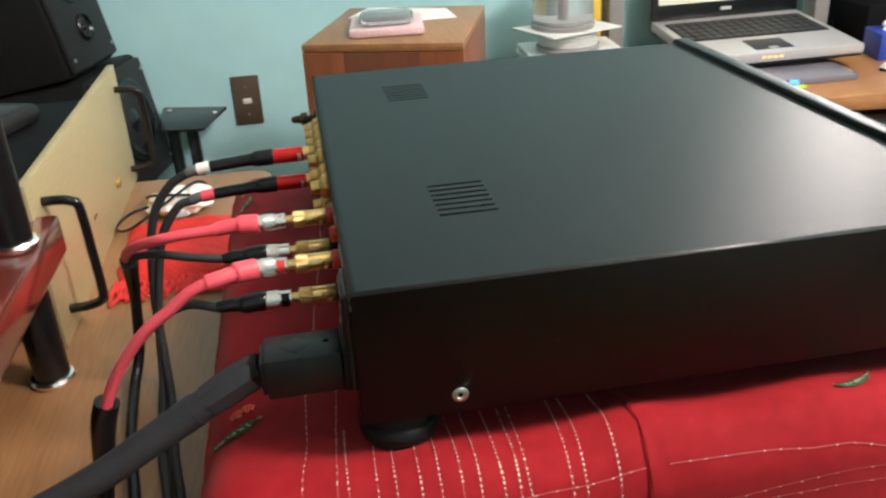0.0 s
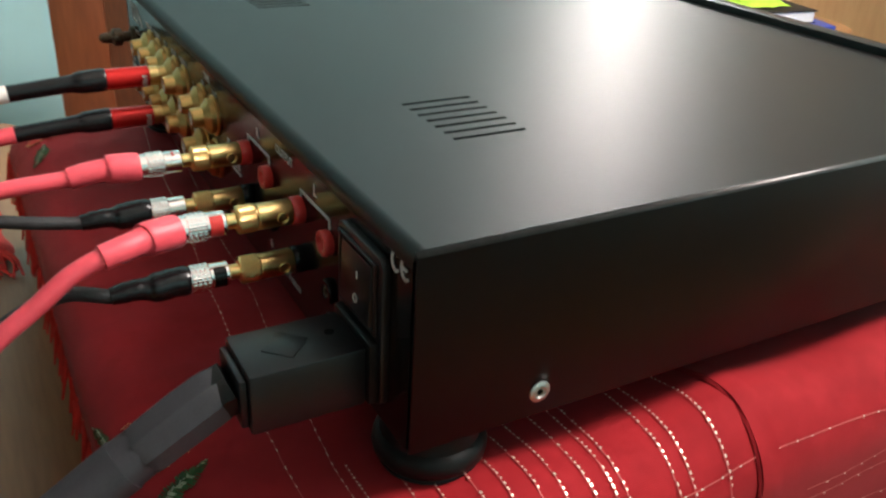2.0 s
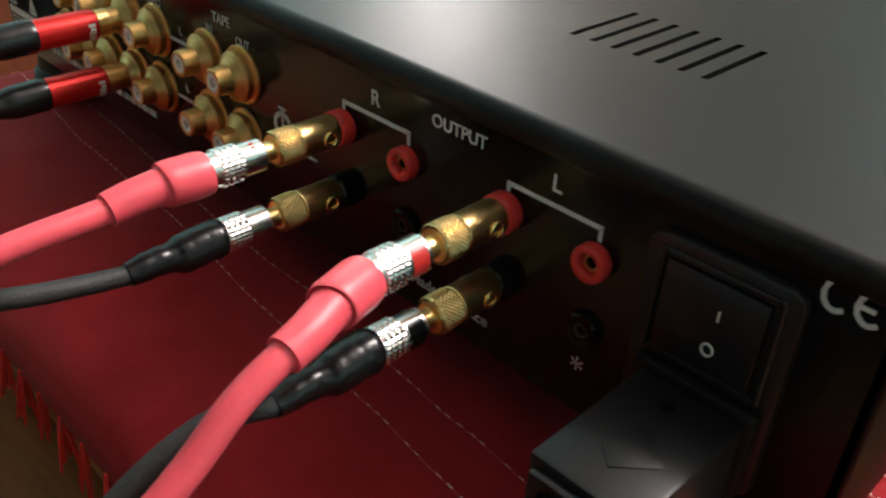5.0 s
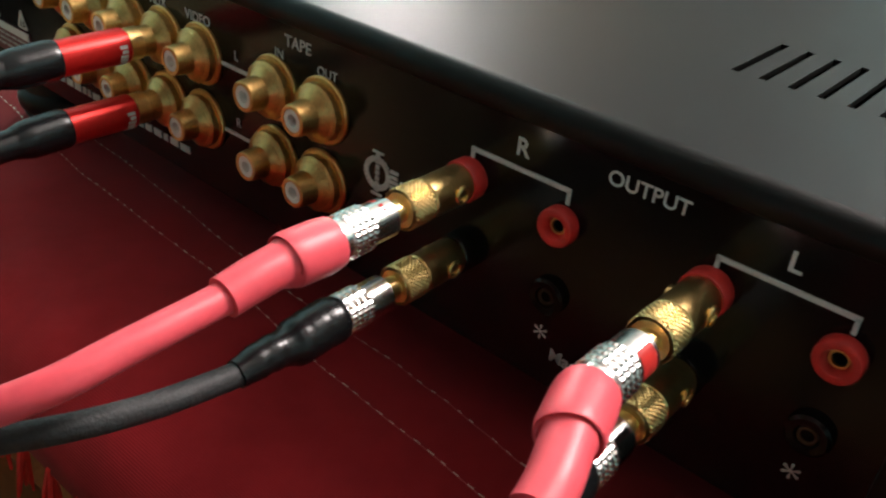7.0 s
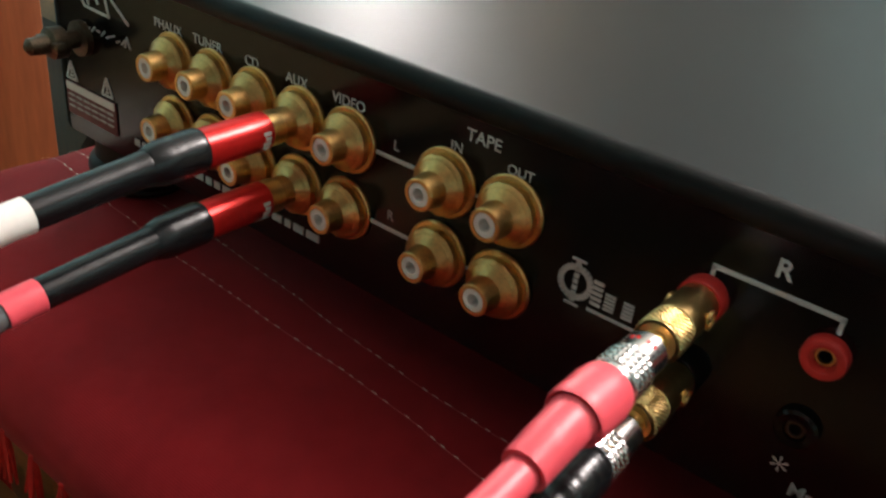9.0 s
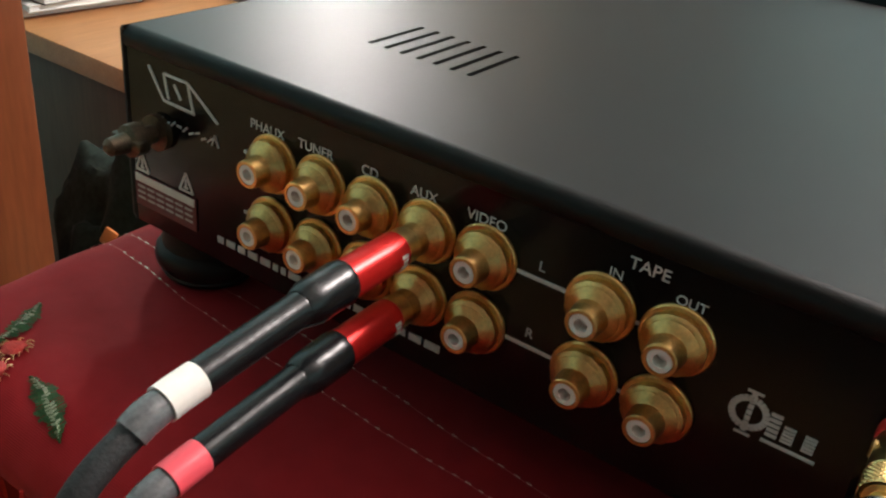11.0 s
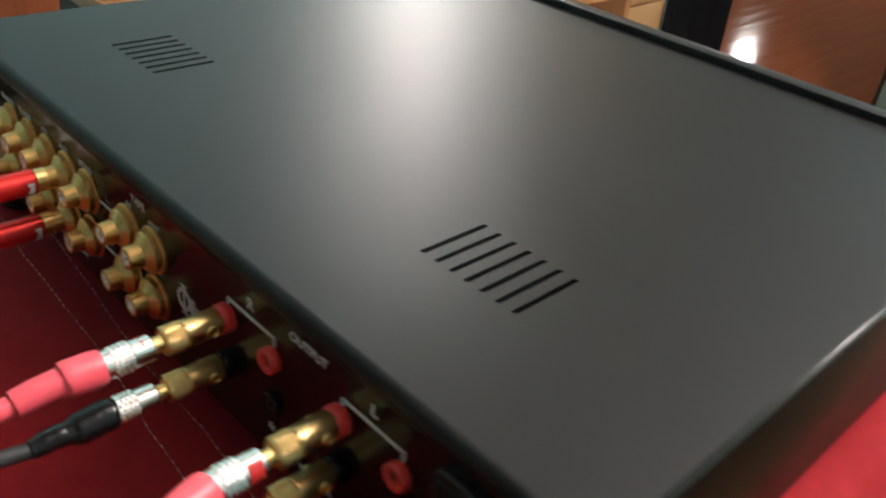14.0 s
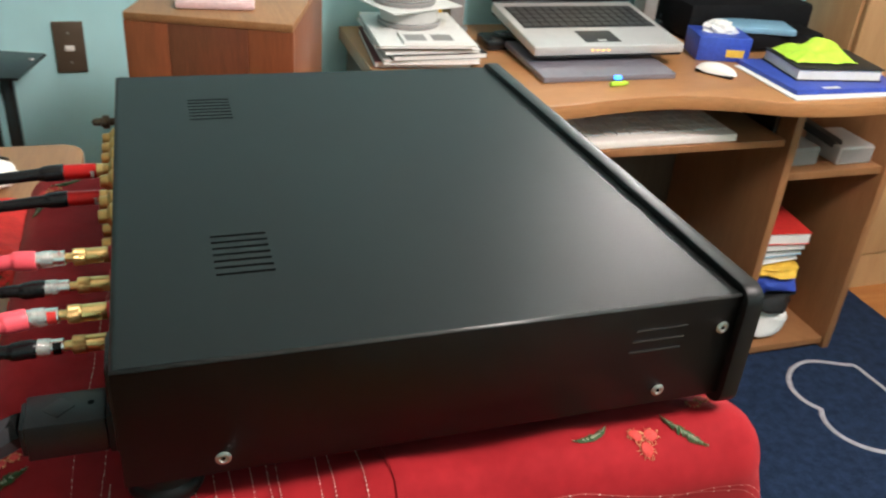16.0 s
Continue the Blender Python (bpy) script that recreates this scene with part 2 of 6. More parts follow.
def link_mesh(name, bm, material, parent=None, smooth=None):
    me = bpy.data.meshes.new(name)
    bm.normal_update()
    bm.to_mesh(me)
    bm.free()
    for mm in material if isinstance(material, (list, tuple)) else [material]:
        me.materials.append(mm)
    if smooth is not None:
        me.polygons.foreach_set("use_smooth", [True] * len(me.polygons))
        me.set_sharp_from_angle(angle=radians(smooth))
    ob = new(name, me)
    if parent is not None:
        ob.parent = parent
        ob.matrix_parent_inverse = Matrix.Translation(parent_place(parent)).inverted()
    return ob


def parent_place(ob):
    p = Vector(ob.location)
    return p


def part(name, bm, material, parent, label="", smooth=35):
    """One mesh, modelled in world places, as a part of a thing or of a part."""
    ob = link_mesh(name, bm, material, None, smooth)
    ob.parent = parent
    root = parent
    while root.parent is not None:
        root = root.parent
    if parent.parent is None:
        ob.matrix_parent_inverse = Matrix.Translation(root.location).inverted()
    if label:
        ob["label"] = label
    return ob


def solo(name, bm, material, label, category, smooth=35, group="", kind=""):
    return tagged(link_mesh(name, bm, material, None, smooth), label, category, group, kind)


def box(lo, hi, bevel=0.0, seg=2, bm=None, turn=None):
    out = bm or bmesh.new()
    c = [(a + b) / 2 for a, b in zip(lo, hi)]
    s = [max(b - a, 1e-5) for a, b in zip(lo, hi)]
    m = Matrix.Translation(c) @ (turn or Matrix()) @ Matrix.Diagonal((*s, 1))
    tmp = bmesh.new()
    bmesh.ops.create_cube(tmp, size=1, matrix=m)
    if bevel:
        bmesh.ops.bevel(tmp, geom=list(tmp.edges), offset=bevel, segments=seg, affect="EDGES", profile=0.5)
    return merge(out, tmp)


def merge(out, tmp):
    me = bpy.data.meshes.new("tmp")
    tmp.to_mesh(me)
    tmp.free()
    out.from_mesh(me)
    bpy.data.meshes.remove(me)
    return out


def lathe(profile, m=Matrix(), n=32, knurl=(), bm=None, close=True):
    """Revolves (along, radius) round the local x axis; knurl: profile rows whose every other spoke is cut in."""
    out = bm or bmesh.new()
    rings = []
    for i, (a, r) in enumerate(profile):
        ring = []
        for k in range(n):
            rr = r * (0.965 if i in knurl and k % 2 else 1.0)
            w = 2 * math.pi * k / n
            ring.append(out.verts.new(m @ Vector((a, rr * math.cos(w), rr * math.sin(w)))))
        rings.append(ring)
    for r0, r1 in zip(rings, rings[1:]):
        for k in range(n):
            out.faces.new((r0[k], r1[k], r1[(k + 1) % n], r0[(k + 1) % n]))
    if close:
        out.faces.new(rings[0])
        out.faces.new(list(reversed(rings[-1])))
    bmesh.ops.recalc_face_normals(out, faces=out.faces)
    return out


def smooth_line(points, step=8):
    p = [Vector(q) for q in points]
    p = [2 * p[0] - p[1]] + p + [2 * p[-1] - p[-2]]
    out = []
    for i in range(1, len(p) - 2):
        for k in range(step):
            t = k / step
            a, b, c, d = p[i - 1:i + 3]
            out.append(0.5 * (2 * b + (c - a) * t + (2 * a - 5 * b + 4 * c - d) * t * t + (3 * b - a - 3 * c + d) * t ** 3))
    out.append(p[-2])
    return out


def tube(points, radius, n=12, step=8, bm=None, flat=1.0):
    """A round tube along a smooth line; radius: one number or one a point."""
    out = bm or bmesh.new()
    line = smooth_line(points, step)
    rad = radius if isinstance(radius, (list, tuple)) else [radius] * len(points)
    rings, up = [], Vector((0.13, 0.2, 1)).normalized()
    for i, q in enumerate(line):
        d = (line[min(i + 1, len(line) - 1)] - line[max(i - 1, 0)]).normalized()
        side = d.cross(up)
        side = side.normalized() if side.length > 1e-4 else Vector((1, 0, 0))
        up = side.cross(d).normalized()
        f = i / step
        j = min(int(f), len(rad) - 2)
        r = rad[j] + (rad[j + 1] - rad[j]) * min(f - j, 1)
        rings.append([out.verts.new(q + r * (math.cos(w) * side + flat * math.sin(w) * up)) for w in (2 * math.pi * k / n for k in range(n))])
    for a, b in zip(rings, rings[1:]):
        for k in range(n):
            out.faces.new((a[k], a[(k + 1) % n], b[(k + 1) % n], b[k]))
    out.faces.new(rings[0])
    out.faces.new(list(reversed(rings[-1])))
    bmesh.ops.recalc_face_normals(out, faces=out.faces)
    return out


def slab(outline, z0, z1, bevel=0.0):
    """A plate with the given outline in x and y."""
    bm = bmesh.new()
    f = bm.faces.new([bm.verts.new((x, y, z0)) for x, y in outline])
    r = bmesh.ops.extrude_face_region(bm, geom=[f])
    bmesh.ops.translate(bm, vec=(0, 0, z1 - z0), verts=[v for v in r["geom"] if isinstance(v, bmesh.types.BMVert)])
    bmesh.ops.recalc_face_normals(bm, faces=bm.faces)
    if bevel:
        bmesh.ops.bevel(bm, geom=[e for e in bm.edges if abs(e.verts[0].co.z - e.verts[1].co.z) < 1e-6], offset=bevel, segments=2, affect="EDGES", profile=0.5)
    return bm


def rounded(x0, y0, x1, y1, r, n=6):
    pts = []
    for cx, cy, a in ((x1 - r, y1 - r, 0), (x0 + r, y1 - r, 90), (x0 + r, y0 + r, 180), (x1 - r, y0 + r, 270)):
        for k in range(n + 1):
            w = radians(a + 90 * k / n)
            pts.append((cx + r * math.cos(w), cy + r * math.sin(w)))
    return pts


REAR = Matrix(((0, 0, -1, 0), (-1, 0, 0, 0), (0, 1, 0, 0), (0, 0, 0, 1)))  # text x to -y, text y up, faces -x


def lettering(words, size, m, material, parent, align="CENTER", depth=0.00006, name="lettering", squeeze=1.0, bold=0.022):
    cu = bpy.data.curves.new("txt", "FONT")
    cu.offset = size * bold
    cu.body, cu.size, cu.extrude, cu.align_x, cu.align_y = words, size, depth, align, "CENTER"
    tmp = new("txt", cu)
    bpy.context.view_layer.update()
    me = bpy.data.meshes.new_from_object(tmp.evaluated_get(bpy.context.evaluated_depsgraph_get()))
    bpy.data.objects.remove(tmp)
    bm = bmesh.new()
    bm.from_mesh(me)
    bpy.data.meshes.remove(me)
    bmesh.ops.transform(bm, matrix=m @ Matrix.Diagonal((squeeze, 1, 1, 1)), verts=bm.verts)
    return part(name, bm, material, parent, smooth=None)


def on_panel(y, z, x=0.0018):
    return Matrix.Translation((x, y, z)) @ REAR


def bar(bm, y0, z0, y1, z1, w, x=0.0018, t=0.0002):
    """A printed stroke on the rear panel."""
    a, b = Vector((0, y0, z0)), Vector((0, y1, z1))
    d = (b - a).normalized()
    s = Vector((0, -d.z, d.y)) * (w / 2)
    front = [bm.verts.new(Vector((x - t, 0, 0)) + q) for q in (a - s, b - s, b + s, a + s)]
    back = [bm.verts.new(Vector((x + t, 0, 0)) + q) for q in (a - s, b - s, b + s, a + s)]
    bm.faces.new(front)
    bm.faces.new(list(reversed(back)))
    for k in range(4):
        bm.faces.new((front[k], back[k], back[(k + 1) % 4], front[(k + 1) % 4]))
    bmesh.ops.recalc_face_normals(bm, faces=bm.faces)
    return bm


# ---- the room ----
def wall(name, lo, hi, material, label):
    return solo(name, box(lo, hi), material, label, "wall", kind="structure", smooth=None)


wall("wall_north", (-3.0, 1.52, 0.0), (2.62, 1.64, 2.6), M["wall"], "teal painted plaster wall behind the desk")
wall("wall_west", (-3.12, -2.6, 0.0), (-3.0, 1.64, 2.6), M["wall"], "teal painted plaster side wall")
wall("wall_south", (-3.12, -2.72, 0.0), (8.0, -2.6, 2.6), M["wall"], "teal painted plaster wall behind the bench")
wall("wall_east", (3.0, -2.6, 0.0), (3.1, 0.86, 2.6), M["wall"], "teal painted plaster wall beside the doorway")
wall("wall_lintel", (3.0, 0.86, 2.06), (3.1, 1.80, 2.6), M["wall"], "teal painted plaster above the doorway")
wall("wall_nook", (2.62, 1.80, 0.0), (3.1, 1.92, 2.6), M["wall"], "teal painted plaster wall beside the doorway")
wall("wall_hall", (8.0, -2.72, 0.0), (8.12, 5.1, 2.6), M["hall"], "terracotta-beige painted far wall of the hall")
wall("wall_hall_north", (3.0, 5.0, 0.0), (8.0, 5.12, 2.6), M["hall"], "terracotta-beige painted end wall of the hall")
wall("wall_hall_side", (3.0, 1.92, 0.0), (3.1, 5.0, 2.6), M["hall"], "terracotta-beige painted side wall of the hall")
solo("ceiling", box((-3.12, -2.72, 2.6), (8.12, 5.12, 2.7)), M["ceiling"], "plain white painted ceiling", "ceiling", kind="structure", smooth=None)
floor = solo("floor", box((-3.12, -2.72, -0.1), (8.12, 5.12, -0.0075)), M["parquet"], "glossy reddish-brown varnished wooden floor", "floor", kind="structure", smooth=None)

wall("wall_corner", (2.5, 1.64, 0.0), (2.62, 1.92, 2.6), M["wall"], "teal painted return of the wall")
solo("hall_floor", box((3.06, -2.6, -0.0070), (8.0, 5.0, -0.0042)), M["hall_floor"], "dark reddish varnished floor of the hall", "floor", kind="structure", smooth=None)
solo("threshold", box((3.04, 0.862, -0.0068), (3.075, 1.798, 0.0), 0.002), M["steel"], "pale metal threshold strip in the doorway", "threshold", kind="structure")
solo("trim", box((2.985, 0.861, -0.006), (3.115, 0.873, 2.05), 0.002), M["dark_board"], "dark brown wooden door casing", "door casing", kind="structure")
chest = thing("cabinet", "low wooden cabinet with a dark frame and orange door", "cabinet", (2.8, 0.1, -0.006))
part("body", box((2.62, -0.75, -0.006), (2.985, 0.715, 0.74), 0.003), M["red_shelf"], chest, "dark reddish-brown cabinet body")
for y0, y1 in ((-0.70, -0.02), (-0.01, 0.64)):
    dd = part("door", box((2.602, y0, 0.05), (2.6195, y1, 0.70), 0.003), M["desk_side"], chest, "orange-brown wooden door")
    part("knob", lathe([(0, 0.006), (0.012, 0.006), (0.016, 0.013), (0.024, 0.012), (0.026, 0.0)], Matrix.Translation((2.602, -0.09 if y1 < 0 else 0.06, 0.42)) @ pose(0, 0, 0, 0, 0, 180), 16), M["steel"], dd)

# ceiling lamp over the desk side of the room
lamp = thing("ceiling_lamp", "bare round ceiling lamp on a short stem", "lamp", (LAMP[0], LAMP[1], 2.6))
part("rose", lathe([(0, 0.06), (0.02, 0.06), (0.035, 0.02)], Matrix.Translation((LAMP[0], LAMP[1], 2.599)) @ pose(0, 0, 0, 0, 90, 0)), M["steel"], lamp)
part("stem", lathe([(0, 0.008), (0.13, 0.008)], Matrix.Translation((LAMP[0], LAMP[1], 2.58)) @ pose(0, 0, 0, 0, 90, 0), 12), M["steel"], lamp)
part("holder", lathe([(0.0, 0.02), (0.005, 0.045), (0.02, 0.05), (0.022, 0.02)], Matrix.Translation((LAMP[0], LAMP[1], 2.455)) @ pose(0, 0, 0, 0, 90, 0), 32), M["steel"], lamp)

# desk lamp on a tall jointed arm, its shade turned down towards the bench
dl = thing("desk_lamp", "tall black jointed desk lamp with a conical shade, switched on", "lamp", (1.185, 1.475, 0.735))
part("base", lathe([(0, 0.045), (0.008, 0.045), (0.014, 0.018), (0.02, 0.012)], pose(1.20, 1.455, 0.7354, 0, -90, 0), 28), M["tube_black"], dl)
part("lower_arm", tube([(1.20, 1.455, 0.745), (1.235, 1.485, 1.24)], 0.007, 10, 3), M["tube_black"], dl)
part("upper_arm", tube([(1.235, 1.485, 1.24), (1.265, 1.405, 1.575)], 0.007, 10, 3), M["tube_black"], dl)
part("joint", lathe([(-0.014, 0.014), (0.014, 0.014)], pose(1.235, 1.485, 1.24, 0, 0, 55), 20), M["steel"], dl)
dm = look(DESK_LAMP, (0.30, 0.15, 1.0)) @ pose(0, 0, 0, 0, -90, 0)
# unseen shade, added to keep the bulb's light off wall, desk and loudspeaker
part("shade", lathe([(0.085, 0.018), (0.08, 0.03), (0.055, 0.042), (-0.095, 0.074), (-0.095, 0.072), (0.054, 0.040), (0.078, 0.028), (0.083, 0.016)], dm, 40), M["tube_black"], dl, "added black conical shade that narrows the light")

hall = thing("floor_lamp", "floor lamp with a round glowing globe in the hall", "lamp", (6.5, 3.0, 0))
part("base", lathe([(0, 0.14), (0.02, 0.14), (0.03, 0.02)], pose(6.5, 3.0, -0.006, 0, -90, 0)), M["tube_black"], hall)
part("pole", lathe([(0.02, 0.012), (0.72, 0.012)], pose(6.5, 3.0, 0, 0, -90, 0), 12), M["tube_black"], hall)
part("collar", lathe([(0.72, 0.05), (0.76, 0.09), (0.765, 0.085), (0.725, 0.045)], pose(6.5, 3.0, 0, 0, -90, 0), 24), M["tube_black"], hall)


# ---- the covered stand and the bench ----
TOP = 0.9025           # cloth surface under the amplifier
stand = thing("side_table", "low wooden side table hidden under a red cloth", "table", (0.15, 0.2, 0))
part("tabletop", box((-0.057, 0.000, TOP - 0.032), (0.356, 0.430, TOP - 0.003), 0.004), M["bench"], stand)
for px in (-0.03, 0.32):
    for py in (0.04, 0.39):
        part("leg", box((px - 0.02, py - 0.02, -0.006), (px + 0.02, py + 0.02, TOP - 0.032), 0.003), M["bench"], stand)

bench = thing("bench", "long tan wooden bench with a rounded corner", "bench", (-0.7, 0.3, 0))
part("benchtop", slab(rounded(-1.6, -0.25, -0.06, 0.762, 0.03), 0.768, 0.80, 0.004), M["bench"], bench)
for px in (-1.5, -0.16):
    for py in (-0.15, 0.66):
        part("leg", box((px - 0.025, py - 0.025, -0.006), (px + 0.025, py + 0.025, 0.768), 0.003), M["bench"], bench)


# ---- the red runner ----
X0, X1, Y0, Y1 = -0.059, 0.362, -0.006, 0.436


def drape(u, v):
    """Where the flat cloth point (u, v) comes to lie on the table and over its edges."""
    cx, cy = min(max(u, X0), X1), min(max(v, Y0), Y1)
    dx, dy = u - cx, v - cy
    d = math.hypot(dx, dy)
    wrinkle = 0.0016 * noise.noise((u * 16, v * 16, 0.3)) + 0.0008 * noise.noise((u * 50, v * 42, 4.0)) + 0.0010 * noise.noise((u * 24, v * 5, 8.0))
    under = min(max((min(u - 0.0, 0.36 - u, v, 0.42 - v) + 0.01) / 0.03, 0), 1)
    lift = wrinkle * (1 - 0.8 * under)
    bunch = (0.45 + 0.55 * min(max((u - 0.10) / 0.06, 0), 1)) * math.exp(-((v + 0.002) / 0.022) ** 2)
    lift += 0.009 * bunch * (0.85 + 0.5 * noise.noise((u * 18, v * 8, 6)))
    if d < 1e-9:
        return Vector((u, v, TOP + lift))
    r = 0.026
    nx, ny = dx / d, dy / d
    a = min(d / r, math.pi / 2)
    out, down = r * math.sin(a), r * (1 - math.cos(a))
    extra = max(d - r * math.pi / 2, 0)
    along = u if abs(ny) > abs(nx) else v
    fold = extra * (0.11 + 0.16 * noise.noise((along * 11, 1.7, 0)) + 0.05 * math.sin(along * 31))
    corner = 4 * abs(nx * ny)
    fold += corner * extra * 0.10
    return Vector((cx + nx * (out + fold), cy + ny * (out + fold), TOP + lift - down - extra))


def cloth_sheet(u0, u1, v0, v1, step):
    bm = bmesh.new()
    uv = bm.loops.layers.uv.new("UVMap")
    nu, nv = round((u1 - u0) / step), round((v1 - v0) / step)
    grid = [[bm.verts.new(drape(u0 + (u1 - u0) * i / nu, v0 + (v1 - v0) * j / nv)) for j in range(nv + 1)] for i in range(nu + 1)]
    for i in range(nu):
        for j in range(nv):
            f = bm.faces.new((grid[i][j], grid[i + 1][j], grid[i + 1][j + 1], grid[i][j + 1]))
            # right of the seam and below v -0.075 the red is slightly darker
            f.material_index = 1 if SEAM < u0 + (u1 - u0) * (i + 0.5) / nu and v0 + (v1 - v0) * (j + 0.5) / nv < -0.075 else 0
            for loop, (a, b) in zip(f.loops, ((i, j), (i + 1, j), (i + 1, j + 1), (i, j + 1))):
                loop[uv].uv = (u0 + (u1 - u0) * a / nu, v0 + (v1 - v0) * b / nv)
    bmesh.ops.recalc_face_normals(bm, faces=bm.faces)
    return bm


SEAM = 0.140
runner = thing("table_runner", "red cotton table runner with glittering stripes and holly embroidery", "tablecloth", (0.15, 0.2, TOP))
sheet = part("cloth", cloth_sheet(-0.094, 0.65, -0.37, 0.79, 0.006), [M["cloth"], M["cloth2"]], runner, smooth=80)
sol = sheet.modifiers.new("thick", "SOLIDIFY")
sol.thickness, sol.offset = 0.0012, -1


def stitch_line(points, width, dash, gap, lift=0.0006):
    """Short flat stitches along a line of flat cloth points."""
    bm = bmesh.new()
    rng = random.Random(len(points) * 7 + int(points[0][0] * 9999))
    line = [Vector((*p, 0)) for p in points]
    for a, b in zip(line, line[1:]):
        d = (b - a)
        n = max(int(d.length / (dash + gap)), 1)
        for k in range(n):
            if rng.random() < 0.16:
                continue
            w = width * rng.uniform(0.6, 1.25)
            p = a + d * ((k + rng.uniform(0, 0.25)) / n)
            q = p + d.normalized() * dash * rng.uniform(0.6, 1.1)
            s = Vector((-d.y, d.x, 0)).normalized() * w / 2
            vs = []
            for c in (p - s, q - s, q + s, p + s):
                o = drape(c.x, c.y)
                e = 0.003
                nn = (drape(c.x + e, c.y) - o).cross(drape(c.x, c.y + e) - o).normalized()
                vs.append(bm.verts.new(o + nn * lift))
            bm.faces.new(vs)
    return bm


def ribbon(bm, points, width, lift=0.0005):
    """A thin flat thread lying on the cloth along flat cloth points."""
    last = None
    for a, b in zip(points, points[1:] + [points[-1]]):
        d = Vector((b[0] - a[0], b[1] - a[1], 0))
        if d.length < 1e-9:
            d = Vector((0, 1, 0))
        side = Vector((-d.y, d.x, 0)).normalized() * width / 2
        pair = []
        for c in (Vector((*a, 0)) - side, Vector((*a, 0)) + side):
            o = drape(c.x, c.y)
            nn = (drape(c.x + 0.003, c.y) - o).cross(drape(c.x, c.y + 0.003) - o).normalized()
            pair.append(bm.verts.new(o + nn * lift))
        if last:
            bm.faces.new((last[0], pair[0], pair[1], last[1]))
        last = pair
    return bm


stripes, threads = bmesh.new(), bmesh.new()
for sx in (-0.008, 0.005, 0.014, 0.025, 0.0345, 0.0455, 0.055, 0.067, 0.076, 0.081, 0.102, 0.109, 0.125):
    line = [(sx + 0.0012 * math.sin(0.18 * k + sx * 60) + 0.0008 * noise.noise((k * 0.4, sx * 90, 0)), -0.34 + 0.01 * k) for k in range(38)]
    ribbon(threads, line, 0.0005)
    merge(stripes, stitch_line(line, 0.00075, 0.0013, 0.0009, 0.0009))
# two fine wandering threads along the rear edge
for sx, amp_x in ((-0.030, 0.0050), (-0.014, 0.0036)):
    line = [(sx + 0.075 * (-0.34 + 0.005 * k) + amp_x * noise.noise((k * 0.055, sx * 70, 2.0)) + 0.0006 * noise.noise((k * 0.4, 3.0, sx * 90)), -0.34 + 0.005 * k) for k in range(224)]
    ribbon(threads, line, 0.00042)
    merge(stripes, stitch_line(line, 0.00042, 0.0024, 0.0012, 0.0008))
for n, sy in enumerate((-0.040, -0.055, -0.063, -0.080, -0.10, -0.125, -0.15, -0.19)):
    line = [(-0.02 + (0.0 if n == 0 else SEAM + 0.05) + 0.01 * k, sy + 0.022 * math.sin(k * 0.10 + 0.4 * n) * (0.3 + 0.012 * k) + 0.003 * noise.noise((k * 0.2, n, 1))) for k in range(58 if n == 0 else 36)]
    ribbon(threads, line, 0.00055)
    merge(stripes, stitch_line(line, 0.0006, 0.0013, 0.0050, 0.0009))
for sx in (0.42, 0.45, 0.475, 0.50, 0.54):
    line = [(sx + 0.002 * noise.noise((k * 0.3, sx * 50, 0)), -0.06 + 0.02 * k) for k in range(30)]
    ribbon(threads, line, 0.00055)
    merge(stripes, stitch_line(line, 0.0007, 0.0013, 0.0012, 0.0009))
tagged(part("woven_threads", threads, M["dull_thread"], runner, "fine pinkish threads woven in lines", smooth=None), kind="stuff")
tagged(part("glitter_stitches", stripes, M["thread"], runner, "rows of glittering pale stitches", smooth=None), kind="stuff")


def ridge(points, r, material, name, lift=0.0):
    bm = tube([drape(*p) + Vector((0, 0, lift)) for p in points], r, 6, 4)
    return part(name, bm, material, runner)


ridge([(SEAM + 0.001 * math.sin(k), -0.30 + 0.02 * k) for k in range(40)], 0.0012, M["cloth2"], "seam")
hem = bmesh.new()
strip = []
for k in range(96):
    y = -0.34 + 0.004 * k
    row = []
    for j in range(5):
        o = drape(SEAM + 0.0012 + 0.0028 * j, y)
        nn = (drape(SEAM + 0.0042 + 0.0028 * j, y) - o).cross(drape(SEAM + 0.0012 + 0.0028 * j, y + 0.003) - o).normalized()
        row.append(hem.verts.new(o + nn * (0.0013 + 0.0003 * math.sin(y * 160 + j))))
    strip.append(row)
for p, q in zip(strip, strip[1:]):
    for j in range(4):
        hem.faces.new((p[j], p[j + 1], q[j + 1], q[j]))
bmesh.ops.recalc_face_normals(hem, faces=hem.faces)
bmesh.ops.solidify(hem, geom=hem.faces[:], thickness=0.0012)
part("hem", hem, M["cloth"], runner, "doubled red hem along the seam", smooth=60)


